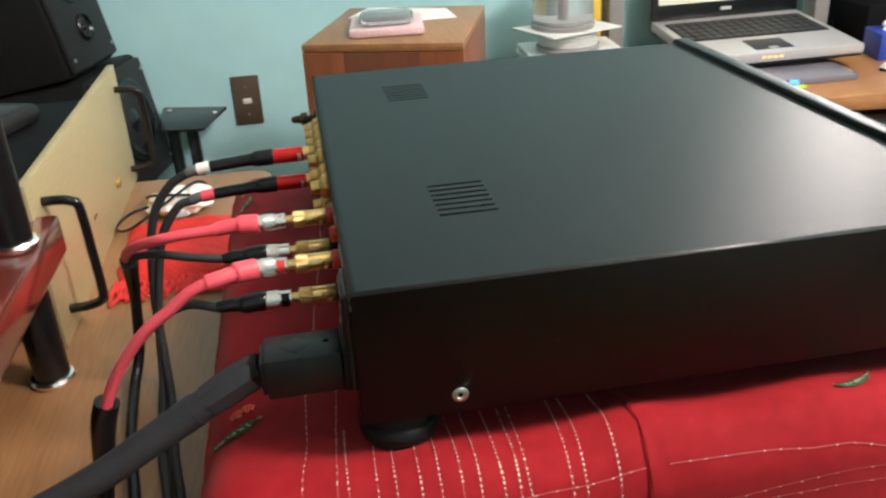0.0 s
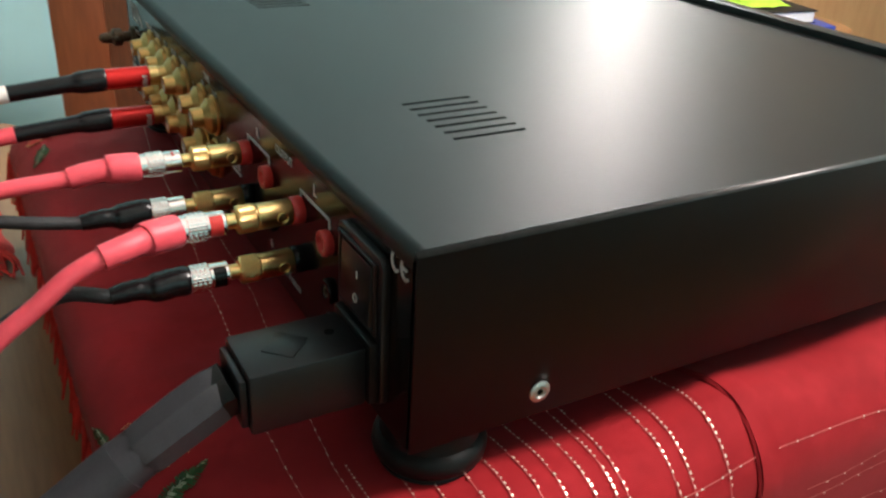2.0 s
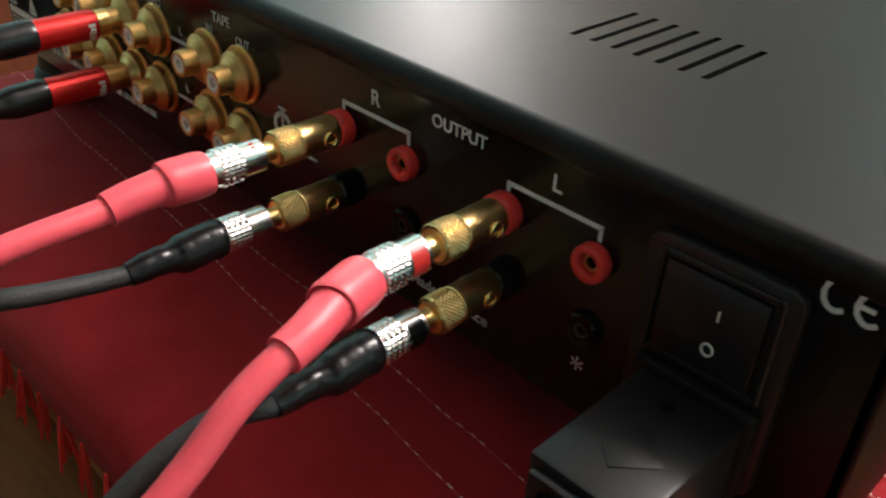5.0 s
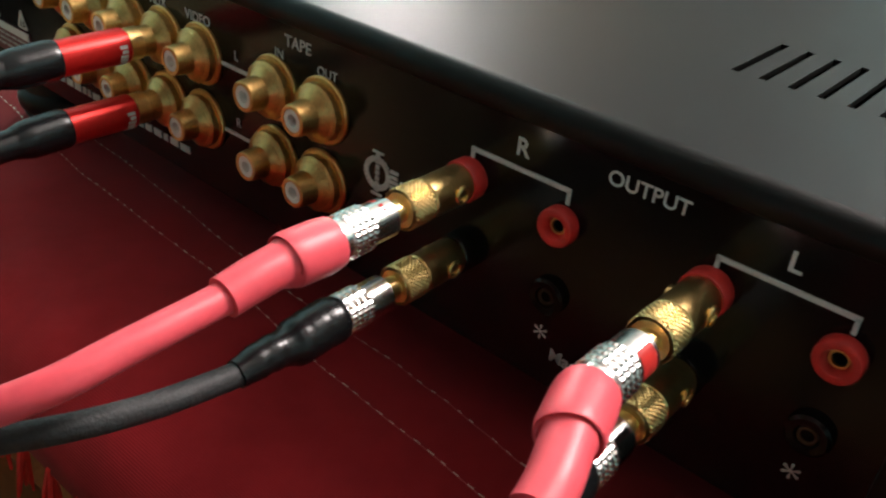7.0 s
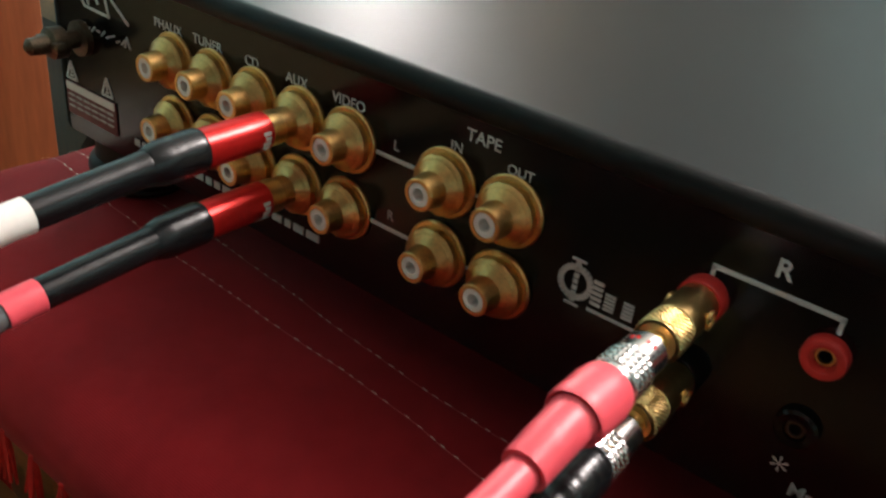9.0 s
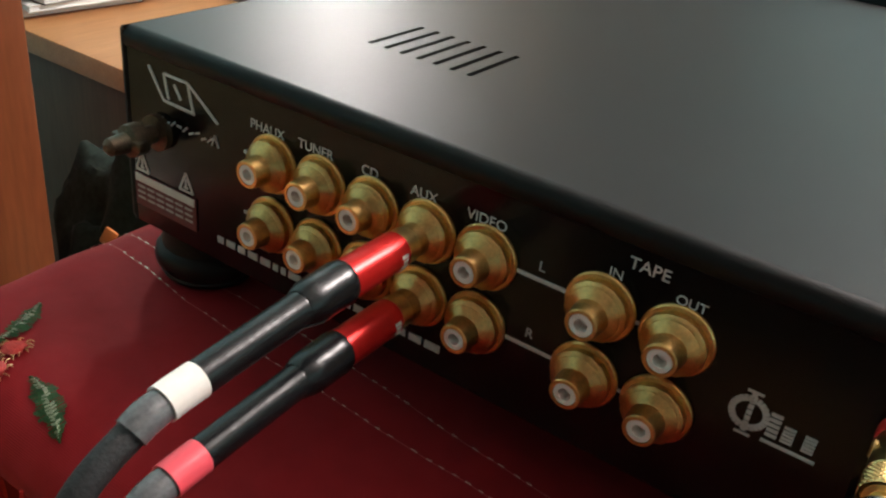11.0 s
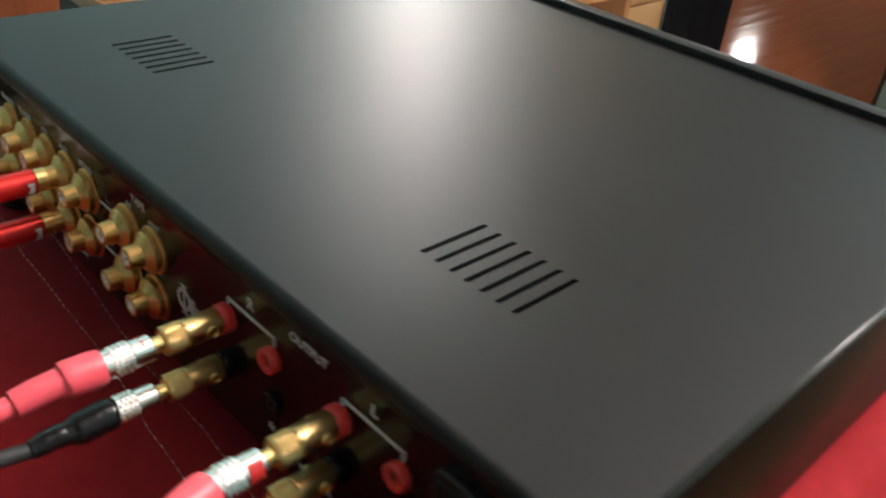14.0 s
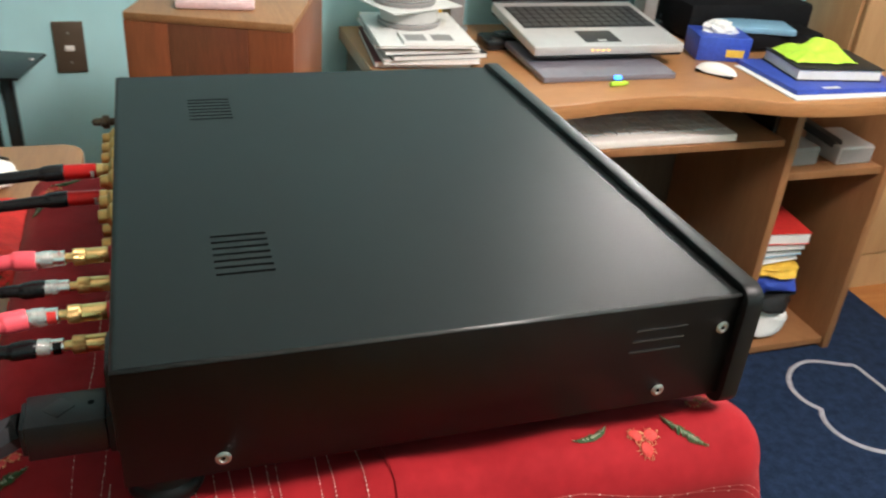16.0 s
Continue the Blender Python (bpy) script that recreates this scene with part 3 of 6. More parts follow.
def stitched_leaf(u, v, length, width, angle, bend=0.25):
    """A slender leaf of uneven satin stitches, dark at the rims and pale along the middle."""
    ca, sa = math.cos(angle), math.sin(angle)
    rng = random.Random(int(abs(u * 7919) + abs(v * 104729) * 10))

    def lay(n, lo, hi, gap):
        bm = bmesh.new()
        for k in range(n):
            t = (k + 0.5) / n
            w = width * math.sin(math.pi * t) ** 0.7 * (0.72 + 0.28 * abs(math.sin(t * math.pi * 3.5)))
            for side in (-1, 1):
                if rng.random() < gap:
                    continue
                a0, a1, th = lo * rng.uniform(0.8, 1.1), hi * rng.uniform(0.80, 1.12), 0.024 * rng.uniform(0.7, 1.2)
                pts = []
                for a, b in ((t - th, a0), (t + th, a0), (t + th + 0.03, a1), (t - th + 0.05, a1)):
                    x, y = (a - 0.5) * length, side * w * b * 0.5 + bend * length * ((a - 0.5) ** 2)
                    o = drape(u + ca * x - sa * y, v + sa * x + ca * y)
                    pts.append(bm.verts.new(o + Vector((0, 0, (0.0017 if b == a0 else 0.0009) * rng.uniform(0.85, 1.15)))))
                bm.faces.new(pts)
        bmesh.ops.solidify(bm, geom=bm.faces[:], thickness=0.0004)
        bmesh.ops.recalc_face_normals(bm, faces=bm.faces)
        return bm

    leaf = part("holly_leaf", lay(26, 0.0, 1.0, 0.03), M["leaf"], runner, "green satin-stitched leaf")
    pale = lay(20, 0.0, 0.42, 0.30)
    bmesh.ops.translate(pale, vec=(0, 0, 0.0004), verts=pale.verts)
    part("pale_vein", pale, M["leaf_pale"], leaf, "pale stitches along the middle of the leaf")
    return leaf


def stitched_flower(u, v, r, petals):
    rng = random.Random(int(abs(u * 9973) + abs(v * 7907) * 10))
    loose = bmesh.new()
    for k in range(petals):
        a = 2 * math.pi * k / petals + 0.4
        cx, cy = u + r * 0.62 * math.cos(a), v + r * 0.62 * math.sin(a)
        bm = bmesh.new()
        for j in range(16):
            y = (j / 15 * 2 - 1) * 0.92
            half = r * 0.46 * math.sqrt(max(1 - y * y, 0.05)) * rng.uniform(0.8, 1.1)
            sx, sy = -math.sin(a) * y * r * 0.42, math.cos(a) * y * r * 0.42
            line = [drape(cx + sx + math.cos(a) * q * half, cy + sy + math.sin(a) * q * half) + Vector((0, 0, 0.0007 + 0.0009 * (1 - q * q))) for q in (-1, -0.4, 0.4, 1)]
            tube(line, 0.00034, 5, 2, bm=bm)
        part("petal", bm, M["berry"], runner, "red satin-stitched petal")
        for j in range(15):
            w = 2 * math.pi * (j + rng.uniform(-0.3, 0.3)) / 15
            q0, q1 = r * rng.uniform(0.36, 0.46), r * rng.uniform(0.55, 0.72)
            w2 = w + rng.uniform(-0.35, 0.35)
            mid = ((q0 + q1) / 2, (w + w2) / 2)
            tube([drape(cx + q * math.cos(b), cy + q * math.sin(b)) + Vector((0, 0, h)) for q, b, h in ((q0, w, 0.0006), (*mid, 0.0013), (q1, w2, 0.0006))], 0.00020, 4, 2, bm=loose)
    tagged(part("gold_stitches", loose, M["goldthread"], runner, "uneven gold stitches round the petals"), kind="stuff")


stitched_leaf(-0.066, 0.042, 0.034, 0.010, 0.45)
stitched_leaf(-0.084, 0.092, 0.030, 0.006, 1.75)
stitched_flower(-0.067, 0.080, 0.009, 3)
stitched_flower(-0.062, 0.060, 0.006, 2)
stitched_leaf(-0.068, 0.374, 0.030, 0.010, 1.2)
stitched_leaf(-0.050, 0.416, 0.026, 0.009, 0.4)
stitched_flower(-0.064, 0.404, 0.009, 2)
stitched_leaf(0.325, -0.010, 0.034, 0.007, -0.9, 0.5)
stitched_leaf(0.266, -0.005, 0.030, 0.006, 0.35, 0.5)
stitched_flower(0.299, -0.010, 0.0095, 3)
stitched_flower(0.350, 0.012, 0.008, 2)

# knotted fringe along the edge by the bench
fringe = bmesh.new()
rng = random.Random(5)
for k in range(74):
    y = -0.33 + 0.0155 * k
    e = drape(-0.093, y)
    for q in range(6):
        dx, dy = rng.uniform(-0.004, 0.002), rng.uniform(-0.005, 0.005)
        tube([e, e + Vector((dx * 0.5, dy * 0.4, -0.007)), e + Vector((dx - 0.001, dy, -0.016 - rng.uniform(0, 0.005)))], [0.0009, 0.0010, 0.0005], 4, 3, bm=fringe)
tagged(part("fringe", fringe, M["red_cloth"], runner, "knotted red thread fringe"), kind="stuff")


# ---- the amplifier ----
amp = thing("amplifier", "black hi-fi amplifier with gold rear sockets on a red cloth", "amplifier", (0.18, 0.21, TOP))
T = 1.0               # top of the cover
BOT = 0.926


def slotted_plate(x0, x1, y0, y1, z, slots, thick):
    """A plate with rows of long holes along x, each cut right through."""
    bm = bmesh.new()
    ys = sorted({y0, y1, *[q for s in slots for q in (s[2], s[3])]})
    xs = sorted({x0, x1, *[q for s in slots for q in (s[0], s[1])]})
    made = {}

    def vert(i, j):
        if (i, j) not in made:
            made[i, j] = bm.verts.new((xs[i], ys[j], z))
        return made[i, j]

    for i in range(len(xs) - 1):
        for j in range(len(ys) - 1):
            mx, my = (xs[i] + xs[i + 1]) / 2, (ys[j] + ys[j + 1]) / 2
            if not any(s[0] < mx < s[1] and s[2] < my < s[3] for s in slots):
                bm.faces.new((vert(i, j), vert(i + 1, j), vert(i + 1, j + 1), vert(i, j + 1)))
    return bm


slots = []
for a, b in ((0.078, 0.122), (0.314, 0.356)):
    for k in range(7):
        c = a + (b - a) * k / 6
        slots.append((0.0575, 0.0905, c - 0.0011, c + 0.0011))
top = slotted_plate(0.0055, 0.351, 0.002, 0.418, T, slots, 0.002)
lid_plate = part("top_cover", top, M["satin"], amp, "satin black steel lid with two groups of vent slots", smooth=None)
lid_plate.modifiers.new("thick", "SOLIDIFY").thickness = 0.0018
# rounded rims and the two folded side walls of the cover
for y, sgn in ((0.003, -1), (0.417, 1)):
    bm = bmesh.new()
    prof = [(y + sgn * (0.0010 + 0.0020 * math.sin(w)), T - 0.0020 + 0.0020 * math.cos(w)) for w in (math.pi / 2 * k / 6 for k in range(7))]
    prof += [(y + sgn * 0.003, BOT + 0.001), (y + sgn * 0.0015, BOT), (y + sgn * 0.0005, BOT)]
    rows = [[bm.verts.new((x, py, pz)) for py, pz in prof] for x in (0.002, 0.351)]
    for k in range(len(prof) - 1):
        bm.faces.new((rows[0][k], rows[0][k + 1], rows[1][k + 1], rows[1][k]))
    bmesh.ops.recalc_face_normals(bm, faces=bm.faces)
    if (bm.faces[8].calc_center_median().y - 0.21) * bm.faces[7].normal.y < 0:
        bmesh.ops.reverse_faces(bm, faces=bm.faces)
    # faces on the bend take the paler black that draws the highlight line
    for f in bm.faces:
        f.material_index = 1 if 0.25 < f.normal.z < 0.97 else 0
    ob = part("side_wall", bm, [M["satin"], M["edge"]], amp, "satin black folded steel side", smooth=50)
    ob.modifiers.new("thick", "SOLIDIFY").thickness = 0.0015
bm = bmesh.new()
prof = [(0.0055 - 0.0040 * math.sin(w), T - 0.0040 + 0.0040 * math.cos(w)) for w in (math.pi / 2 * k / 8 for k in range(9))]
prof += [(0.0015, T - 0.0064), (0.0019, T - 0.0068), (0.0030, T - 0.0068)]
rows = [[bm.verts.new((px, y, pz)) for px, pz in prof] for y in (0.002, 0.418)]
for k in range(len(prof) - 1):
    bm.faces.new((rows[0][k], rows[1][k], rows[1][k + 1], rows[0][k + 1]))
bmesh.ops.recalc_face_normals(bm, faces=bm.faces)
part("rear_lip", bm, M["satin"], amp, smooth=50)

panel = part("rear_panel", box((0.002, 0.003, BOT), (0.004, 0.417, T - 0.0060)), M["gloss_black"], amp, "glossy black rear panel with white lettering", smooth=None)
part("bottom_plate", box((0.004, 0.003, BOT), (0.351, 0.417, BOT + 0.0015)), M["slot"], amp, smooth=None)
part("inner_chassis", box((0.03, 0.012, T - 0.03), (0.34, 0.408, T - 0.026)), M["slot"], amp, smooth=None)

front = part("front_panel", slab([(px, py) for px, py in rounded(0.0, -0.006, 0.0895, 0.426, 0.003)], 0, 0.018), M["front"], amp, "thick black front plate with rounded ends")
bm = bmesh.new()
# front plate: rounded outline in y and z, 18 mm thick
out = rounded(-0.0055, 0.918, 0.4255, 1.0045, 0.011, 8)
f = bm.faces.new([bm.verts.new((0.351, y, z)) for y, z in out])
r = bmesh.ops.extrude_face_region(bm, geom=[f])
bmesh.ops.translate(bm, vec=(0.012, 0, 0), verts=[v for v in r["geom"] if isinstance(v, bmesh.types.BMVert)])
bmesh.ops.recalc_face_normals(bm, faces=bm.faces)
bmesh.ops.bevel(bm, geom=[e for e in bm.edges if abs(e.verts[0].co.x - e.verts[1].co.x) < 1e-6], offset=0.0012, segments=2, affect="EDGES", profile=0.5)
for v in bm.verts:
    v.co.x -= 0.021 * max(v.co.y, 0)
bm.to_mesh(front.data)
bm.free()
front.data.polygons.foreach_set("use_smooth", [True] * len(front.data.polygons))
front.data.set_sharp_from_angle(angle=radians(35))

# side vents and screws
for k in range(3):
    z = 0.983 - 0.0075 * k
    # each vent is a thin bar, a little paler than the cover
    part("side_slot", box((0.284 - 0.001 * k, -0.0004, z - 0.0006), (0.317 - 0.001 * k, 0.001, z + 0.0006)), M["slit"], amp, smooth=None)


def screw(x, z, r=0.0042):
    m = Matrix.Translation((x, -0.0002, z)) @ pose(0, 0, 0, 0, 0, -90)
    head = part("screw", lathe([(0.0, r), (0.0005, r), (0.0009, r * 0.85), (0.0011, r * 0.55), (0.0006, r * 0.42), (0.0005, 0.0002)], m, 24), M["steel"], amp, "domed steel hex screw")
    part("socket", lathe([(0.0006, r * 0.30), (0.0008, r * 0.28)], m, 6), M["slot"], head)


screw(0.051, 0.937)
screw(0.307, 0.937)
screw(0.342, 0.978)

for fx, fy in ((0.0215, 0.022), (0.0215, 0.400), (0.285, 0.085), (0.285, 0.335)):
    m = Matrix.Translation((fx, fy, TOP + 0.0008)) @ pose(0, 0, 0, 0, -90, 0)
    part("foot", lathe([(0, 0.0165), (0.0010, 0.0180), (0.0026, 0.0189), (0.0034, 0.0185), (0.0042, 0.0191), (0.0060, 0.0204), (0.0085, 0.0208), (0.0110, 0.0204), (0.0125, 0.0194), (0.0135, 0.0180), (0.0160, 0.0175), (BOT - TOP - 0.0008, 0.0172)], m, 44), M["rubber"], amp, "round black rubber foot")



def rca(y, z):
    m = Matrix.Translation((0.002, y, z)) @ pose(0, 0, 0, 0, 0, 180)
    body = part("rca_socket", lathe([(0, 0.0099), (0.0008, 0.0100), (0.0013, 0.0096), (0.0015, 0.0080), (0.0042, 0.0078), (0.0048, 0.0072), (0.0054, 0.0066), (0.0060, 0.0056), (0.0066, 0.0050), (0.0112, 0.0046), (0.0118, 0.0045), (0.0121, 0.0042), (0.0121, 0.0034), (0.0080, 0.0033), (0.0080, 0.0002)], m, 36), M["old_gold"], amp, "stepped gold-plated socket")
    turn = Matrix.Rotation(y * 70 + z * 31, 4, "X")
    part("nut", lathe([(0.0013, 0.0084), (0.0016, 0.0087), (0.0037, 0.0087), (0.0042, 0.0083), (0.0046, 0.0076)], m @ turn, 14), M["old_gold"], body, "many-sided gold nut", smooth=30)
    part("insulator", lathe([(0.0082, 0.00325), (0.0119, 0.00325), (0.0119, 0.0018), (0.0085, 0.0017), (0.0084, 0.0002)], m, 24), M["white_plastic"], body, "white plastic core")


RCA_Y = (0.348, 0.328, 0.308, 0.288, 0.268, 0.233, 0.212)
for y in RCA_Y:
    rca(y, 0.973)
    rca(y, 0.951)

for words, y in (("PHAUX", 0.351), ("TUNER", 0.331), ("CD", 0.310), ("AUX", 0.2905), ("VIDEO", 0.2695)):
    lettering(words, 0.0044, on_panel(y, 0.9838), M["print"], panel, bold=0.008)
lettering("IN", 0.0040, on_panel(0.231, 0.9838), M["print"], panel, bold=0.006)
lettering("OUT", 0.0038, on_panel(0.211, 0.9838), M["print"], panel, bold=0.006)
lettering("TAPE", 0.0048, on_panel(0.2230, 0.9885), M["print"], panel, bold=0.008)
lettering("L", 0.0042, on_panel(0.2510, 0.9770), M["print"], panel, bold=0.004)
lettering("R", 0.0042, on_panel(0.2510, 0.9553), M["print"], panel, bold=0.004)
lettering("R", 0.0062, on_panel(0.1450, 0.9866), M["print"], panel)
lettering("L", 0.0062, on_panel(0.0800, 0.9868), M["print"], panel)
lettering("OUTPUT", 0.0050, on_panel(0.1125, 0.9885), M["print"], panel, bold=0.012)
lettering("Made in France", 0.0050, on_panel(0.113, 0.936), M["print_dim"], panel)
lettering("*", 0.0095, on_panel(0.132, 0.9392), M["print"], panel, bold=0.0)
lettering("*", 0.0095, on_panel(0.067, 0.9392), M["print"], panel, bold=0.0)
for z in (0.973, 0.951):
    for a, b in ((0.361, 0.2585), (0.2590, 0.2425), (0.224, 0.221)):
        part("printed_line", bar(bmesh.new(), a, z, b, z, 0.0011), M["print"], panel, smooth=None)
for a, b in ((0.159, 0.131), (0.0945, 0.0662)):
    bm = bar(bmesh.new(), a + 0.0005, 0.9813, b - 0.0005, 0.9813, 0.0011)
    bar(bm, a, 0.9813, a, 0.9785, 0.0010)
    bar(bm, b, 0.9813, b, 0.9778, 0.0010)
    part("printed_bracket", bm, M["print"], panel, smooth=None)

# maker's mark as plain strokes: slanted lines and blocks
bm = bmesh.new()
for s in ((0.406, 0.9895, 0.399, 0.9790), (0.399, 0.9790, 0.384, 0.9785), (0.3985, 0.9885, 0.387, 0.9885), (0.3985, 0.9885, 0.3965, 0.9800), (0.387, 0.9885, 0.373, 0.9785), (0.387, 0.9885, 0.3845, 0.9785), (0.3935, 0.9862, 0.3905, 0.9815)):
    bar(bm, *s, 0.0009)
tagged(part("printed_mark", bm, M["print"], panel, smooth=None), kind="stuff")
bm = bmesh.new()
for k in range(9):
    y = 0.402 - 0.003 * k
    bar(bm, y, 0.9705 + 0.0012 * (k % 3 == 0), y - 0.0022, 0.9725 - 0.001 * (k % 2), 0.0007)
bar(bm, 0.376, 0.970, 0.3745, 0.974, 0.0007)
bar(bm, 0.3745, 0.974, 0.373, 0.970, 0.0007)
tagged(part("printed_mark", bm, M["print_dim"], panel, smooth=None), kind="stuff")
# second mark: ringed disc and three blocks with a rule
bm = bmesh.new()
n = 24
for k in range(n):
    a, b = 2 * math.pi * k / n, 2 * math.pi * (k + 0.86) / n
    bar(bm, 0.1905 + 0.0042 * math.cos(a), 0.962 + 0.0042 * math.sin(a), 0.1905 + 0.0042 * math.cos(b), 0.962 + 0.0042 * math.sin(b), 0.0016)
for k in range(7):
    bar(bm, 0.1905, 0.9565 + 0.0017 * k, 0.1905, 0.9577 + 0.0017 * k, 0.0013)
bar(bm, 0.1925, 0.9682, 0.1885, 0.9682, 0.0006)
bar(bm, 0.1925, 0.9556, 0.1885, 0.9556, 0.0006)
for y0, h in ((0.1842, 0.0075), (0.1805, 0.0050), (0.1755, 0.0050)):
    for k in range(5):
        z = 0.9585 + h * k / 5
        bar(bm, y0 + 0.0014, z, y0 - 0.0014, z, h / 5 * 0.62)
bar(bm, 0.186, 0.9563, 0.173, 0.9563, 0.0008)
tagged(part("printed_mark", bm, M["print"], panel, smooth=None), kind="stuff")
# conformity letters by the corner
bm = bmesh.new()
for cy, mid in ((0.0138, False), (0.0074, True)):
    for k in range(8):
        a, b = radians(50 + 260 * k / 8), radians(50 + 260 * (k + 1.05) / 8)
        bar(bm, cy - 0.0026 * math.cos(a), 0.9912 + 0.0034 * math.sin(a), cy - 0.0026 * math.cos(b), 0.9912 + 0.0034 * math.sin(b), 0.0010)
    if mid:
        bar(bm, cy + 0.0024, 0.9912, cy - 0.0008, 0.9912, 0.0009)
part("printed_letters", bm, M["print"], panel, smooth=None)
# warning label with two triangles and lines of small print
sticker = part("warning_label", box((0.0014, 0.3845, 0.9335), (0.0019, 0.4165, 0.9465), 0.0), M["maroon"], panel, "dark red warning label with unreadable small print", smooth=None)
bm = bar(bmesh.new(), 0.4160, 0.9448, 0.3850, 0.9448, 0.0030, 0.0013)
part("white_band", bm, M["print"], sticker, smooth=None)
bm = bmesh.new()
for k in range(3):
    for j in range(6):
        bar(bm, 0.4150 - 0.005 * j, 0.9414 - 0.0023 * k, 0.4112 - 0.005 * j, 0.9414 - 0.0023 * k, 0.0008, 0.0013)
tagged(part("small_print", bm, M["print_dim"], sticker, smooth=None), kind="stuff")
for cy in (0.4125, 0.3895):
    bm = bmesh.new()
    for s in ((cy + 0.0034, 0.9478, cy, 0.9548), (cy, 0.9548, cy - 0.0034, 0.9478), (cy + 0.0034, 0.9478, cy - 0.0034, 0.9478), (cy, 0.9525, cy, 0.9500), (cy + 0.001, 0.9492, cy - 0.001, 0.9492)):
        bar(bm, *s, 0.0008)
    part("warning_triangle", bm, M["print"], panel, smooth=None)
bm = bmesh.new()
rng = random.Random(3)
y = 0.374
while y > 0.283:
    w = rng.uniform(0.002, 0.006)
    bar(bm, y, 0.9352, y - w, 0.9352, 0.0026)
    y -= w + 0.0014
tagged(part("small_print", bm, M["print_dim"], panel, smooth=None), kind="stuff")

# earth terminal
gm = Matrix.Translation((0.002, 0.402, 0.9665)) @ pose(0, 0, 0, 0, 0, 180)
gnd = part("earth_terminal", lathe([(0, 0.0065), (0.0025, 0.0065), (0.003, 0.0032), (0.008, 0.0032), (0.0085, 0.0058), (0.0135, 0.0058), (0.0145, 0.0036), (0.021, 0.0030), (0.0225, 0.0012)], gm, 24, knurl=(4, 5)), M["bronze"], amp, "dark bronze earth screw")
part("wing", box((-0.013, 0.3945, 0.9645), (-0.0085, 0.4095, 0.9685), 0.0012), M["bronze"], gnd)


def diamond_ring(m, x0, x1, r, n=34, rows=7, depth=0.05):
    """A short sleeve with a crossed diamond knurl."""
    bm = bmesh.new()
    ring = []
    for j in range(rows + 1):
        x = x0 + (x1 - x0) * j / rows
        edge = j in (0, rows)
        ring.append([bm.verts.new(m @ Vector((x, q * math.cos(a), q * math.sin(a)))) for a, q in
                     ((2 * math.pi * i / n, r * (0.96 if edge else 1 + depth * ((i + j) % 2))) for i in range(n))])
    for j in range(rows):
        for i in range(n):
            k = (i + 1) % n
            if (i + j) % 2:
                bm.faces.new((ring[j][i], ring[j][k], ring[j + 1][i]))
                bm.faces.new((ring[j][k], ring[j + 1][k], ring[j + 1][i]))
            else:
                bm.faces.new((ring[j][i], ring[j][k], ring[j + 1][k]))
                bm.faces.new((ring[j][i], ring[j + 1][k], ring[j + 1][i]))
    bmesh.ops.recalc_face_normals(bm, faces=bm.faces)
    return bm


def binding_post(y, z, colour, loaded):
    red = colour == "red_plastic"
    m = Matrix.Translation((0.002, y, z)) @ pose(0, 0, 0, 0, 0, 180)
    if loaded:
        prof = [(0, 0.0053), (0.0005, 0.0055), (0.0040, 0.0055), (0.0046, 0.0052), (0.0046, 0.0026), (0.0030, 0.0024), (0.0030, 0.0002)]
    elif red:
        prof = [(0, 0.0047), (0.0004, 0.0049), (0.0030, 0.0049), (0.0036, 0.0046), (0.0038, 0.0040), (0.0036, 0.0030), (0.0026, 0.0024), (0.0004, 0.0023), (0.0004, 0.0002)]
    else:
        prof = [(0, 0.0048), (0.0004, 0.0050), (0.0016, 0.0049), (0.0022, 0.0042), (0.0020, 0.0027), (0.0006, 0.0023), (0.0006, 0.0002)]
    ring = part("terminal", lathe(prof, m, 36), M[colour] if red else M["gloss_black"], amp, "red terminal ring" if red else "black terminal ring")
    if not loaded:
        part("contact", lathe([(0.0006, 0.0021), (0.0018, 0.0021), (0.0018, 0.0016), (0.0008, 0.0015), (0.0007, 0.0002)], m, 20), M["gold" if red else "bronze"], ring, "metal contact sleeve deep in the ring")
        part("bore", lathe([(0.0009, 0.00150), (0.0012, 0.00150), (0.0012, 0.0002)], m, 16), M["slot"], ring, "dark bore")
        return
    part("post", lathe([(0.0044, 0.0042), (0.0047, 0.0048), (0.0052, 0.0050), (0.0176, 0.0050), (0.0180, 0.0047), (0.0184, 0.0047), (0.0245, 0.0046), (0.0256, 0.0042), (0.0258, 0.0029), (0.0300, 0.0028), (0.0305, 0.0024)], m, 48), M["gold"], ring, "smooth gold-plated post")
    part("nut", diamond_ring(m, 0.0182, 0.0254, 0.00512, 54, 11, 0.042), M["gold"], ring, "diamond-knurled gold nut", smooth=None)
    for side in (-90, 90):
        hole = Matrix.Translation((-0.0070, y, z)) @ pose(0, 0, 0, 0, 0, side)
        part("hole_rim", lathe([(0.0044, 0.0024), (0.00515, 0.0024), (0.00535, 0.0021), (0.00515, 0.0017), (0.0046, 0.0016), (0.0046, 0.0002)], hole, 22), M["gold"], ring, "raised rim of the cross hole")
        part("cross_hole", lathe([(0.00462, 0.00155), (0.00482, 0.00155), (0.00482, 0.0002)], hole, 18), M["slot"], ring, "dark cross hole")


def toothed_sleeve(m, x0, x1, r, rows=4, n=56):
    """Rows of small rectangular teeth round a sleeve, with grooves between the rows."""
    prof, cut, step = [], [], (x1 - x0) / rows
    for k in range(rows):
        a = x0 + step * k
        prof += [(a, r * 0.95), (a + step * 0.10, r), (a + step * 0.72, r), (a + step * 0.82, r * 0.95)]
        cut += [4 * k + 1, 4 * k + 2]
    return lathe(prof + [(x1, r * 0.95)], m, n, knurl=tuple(cut))


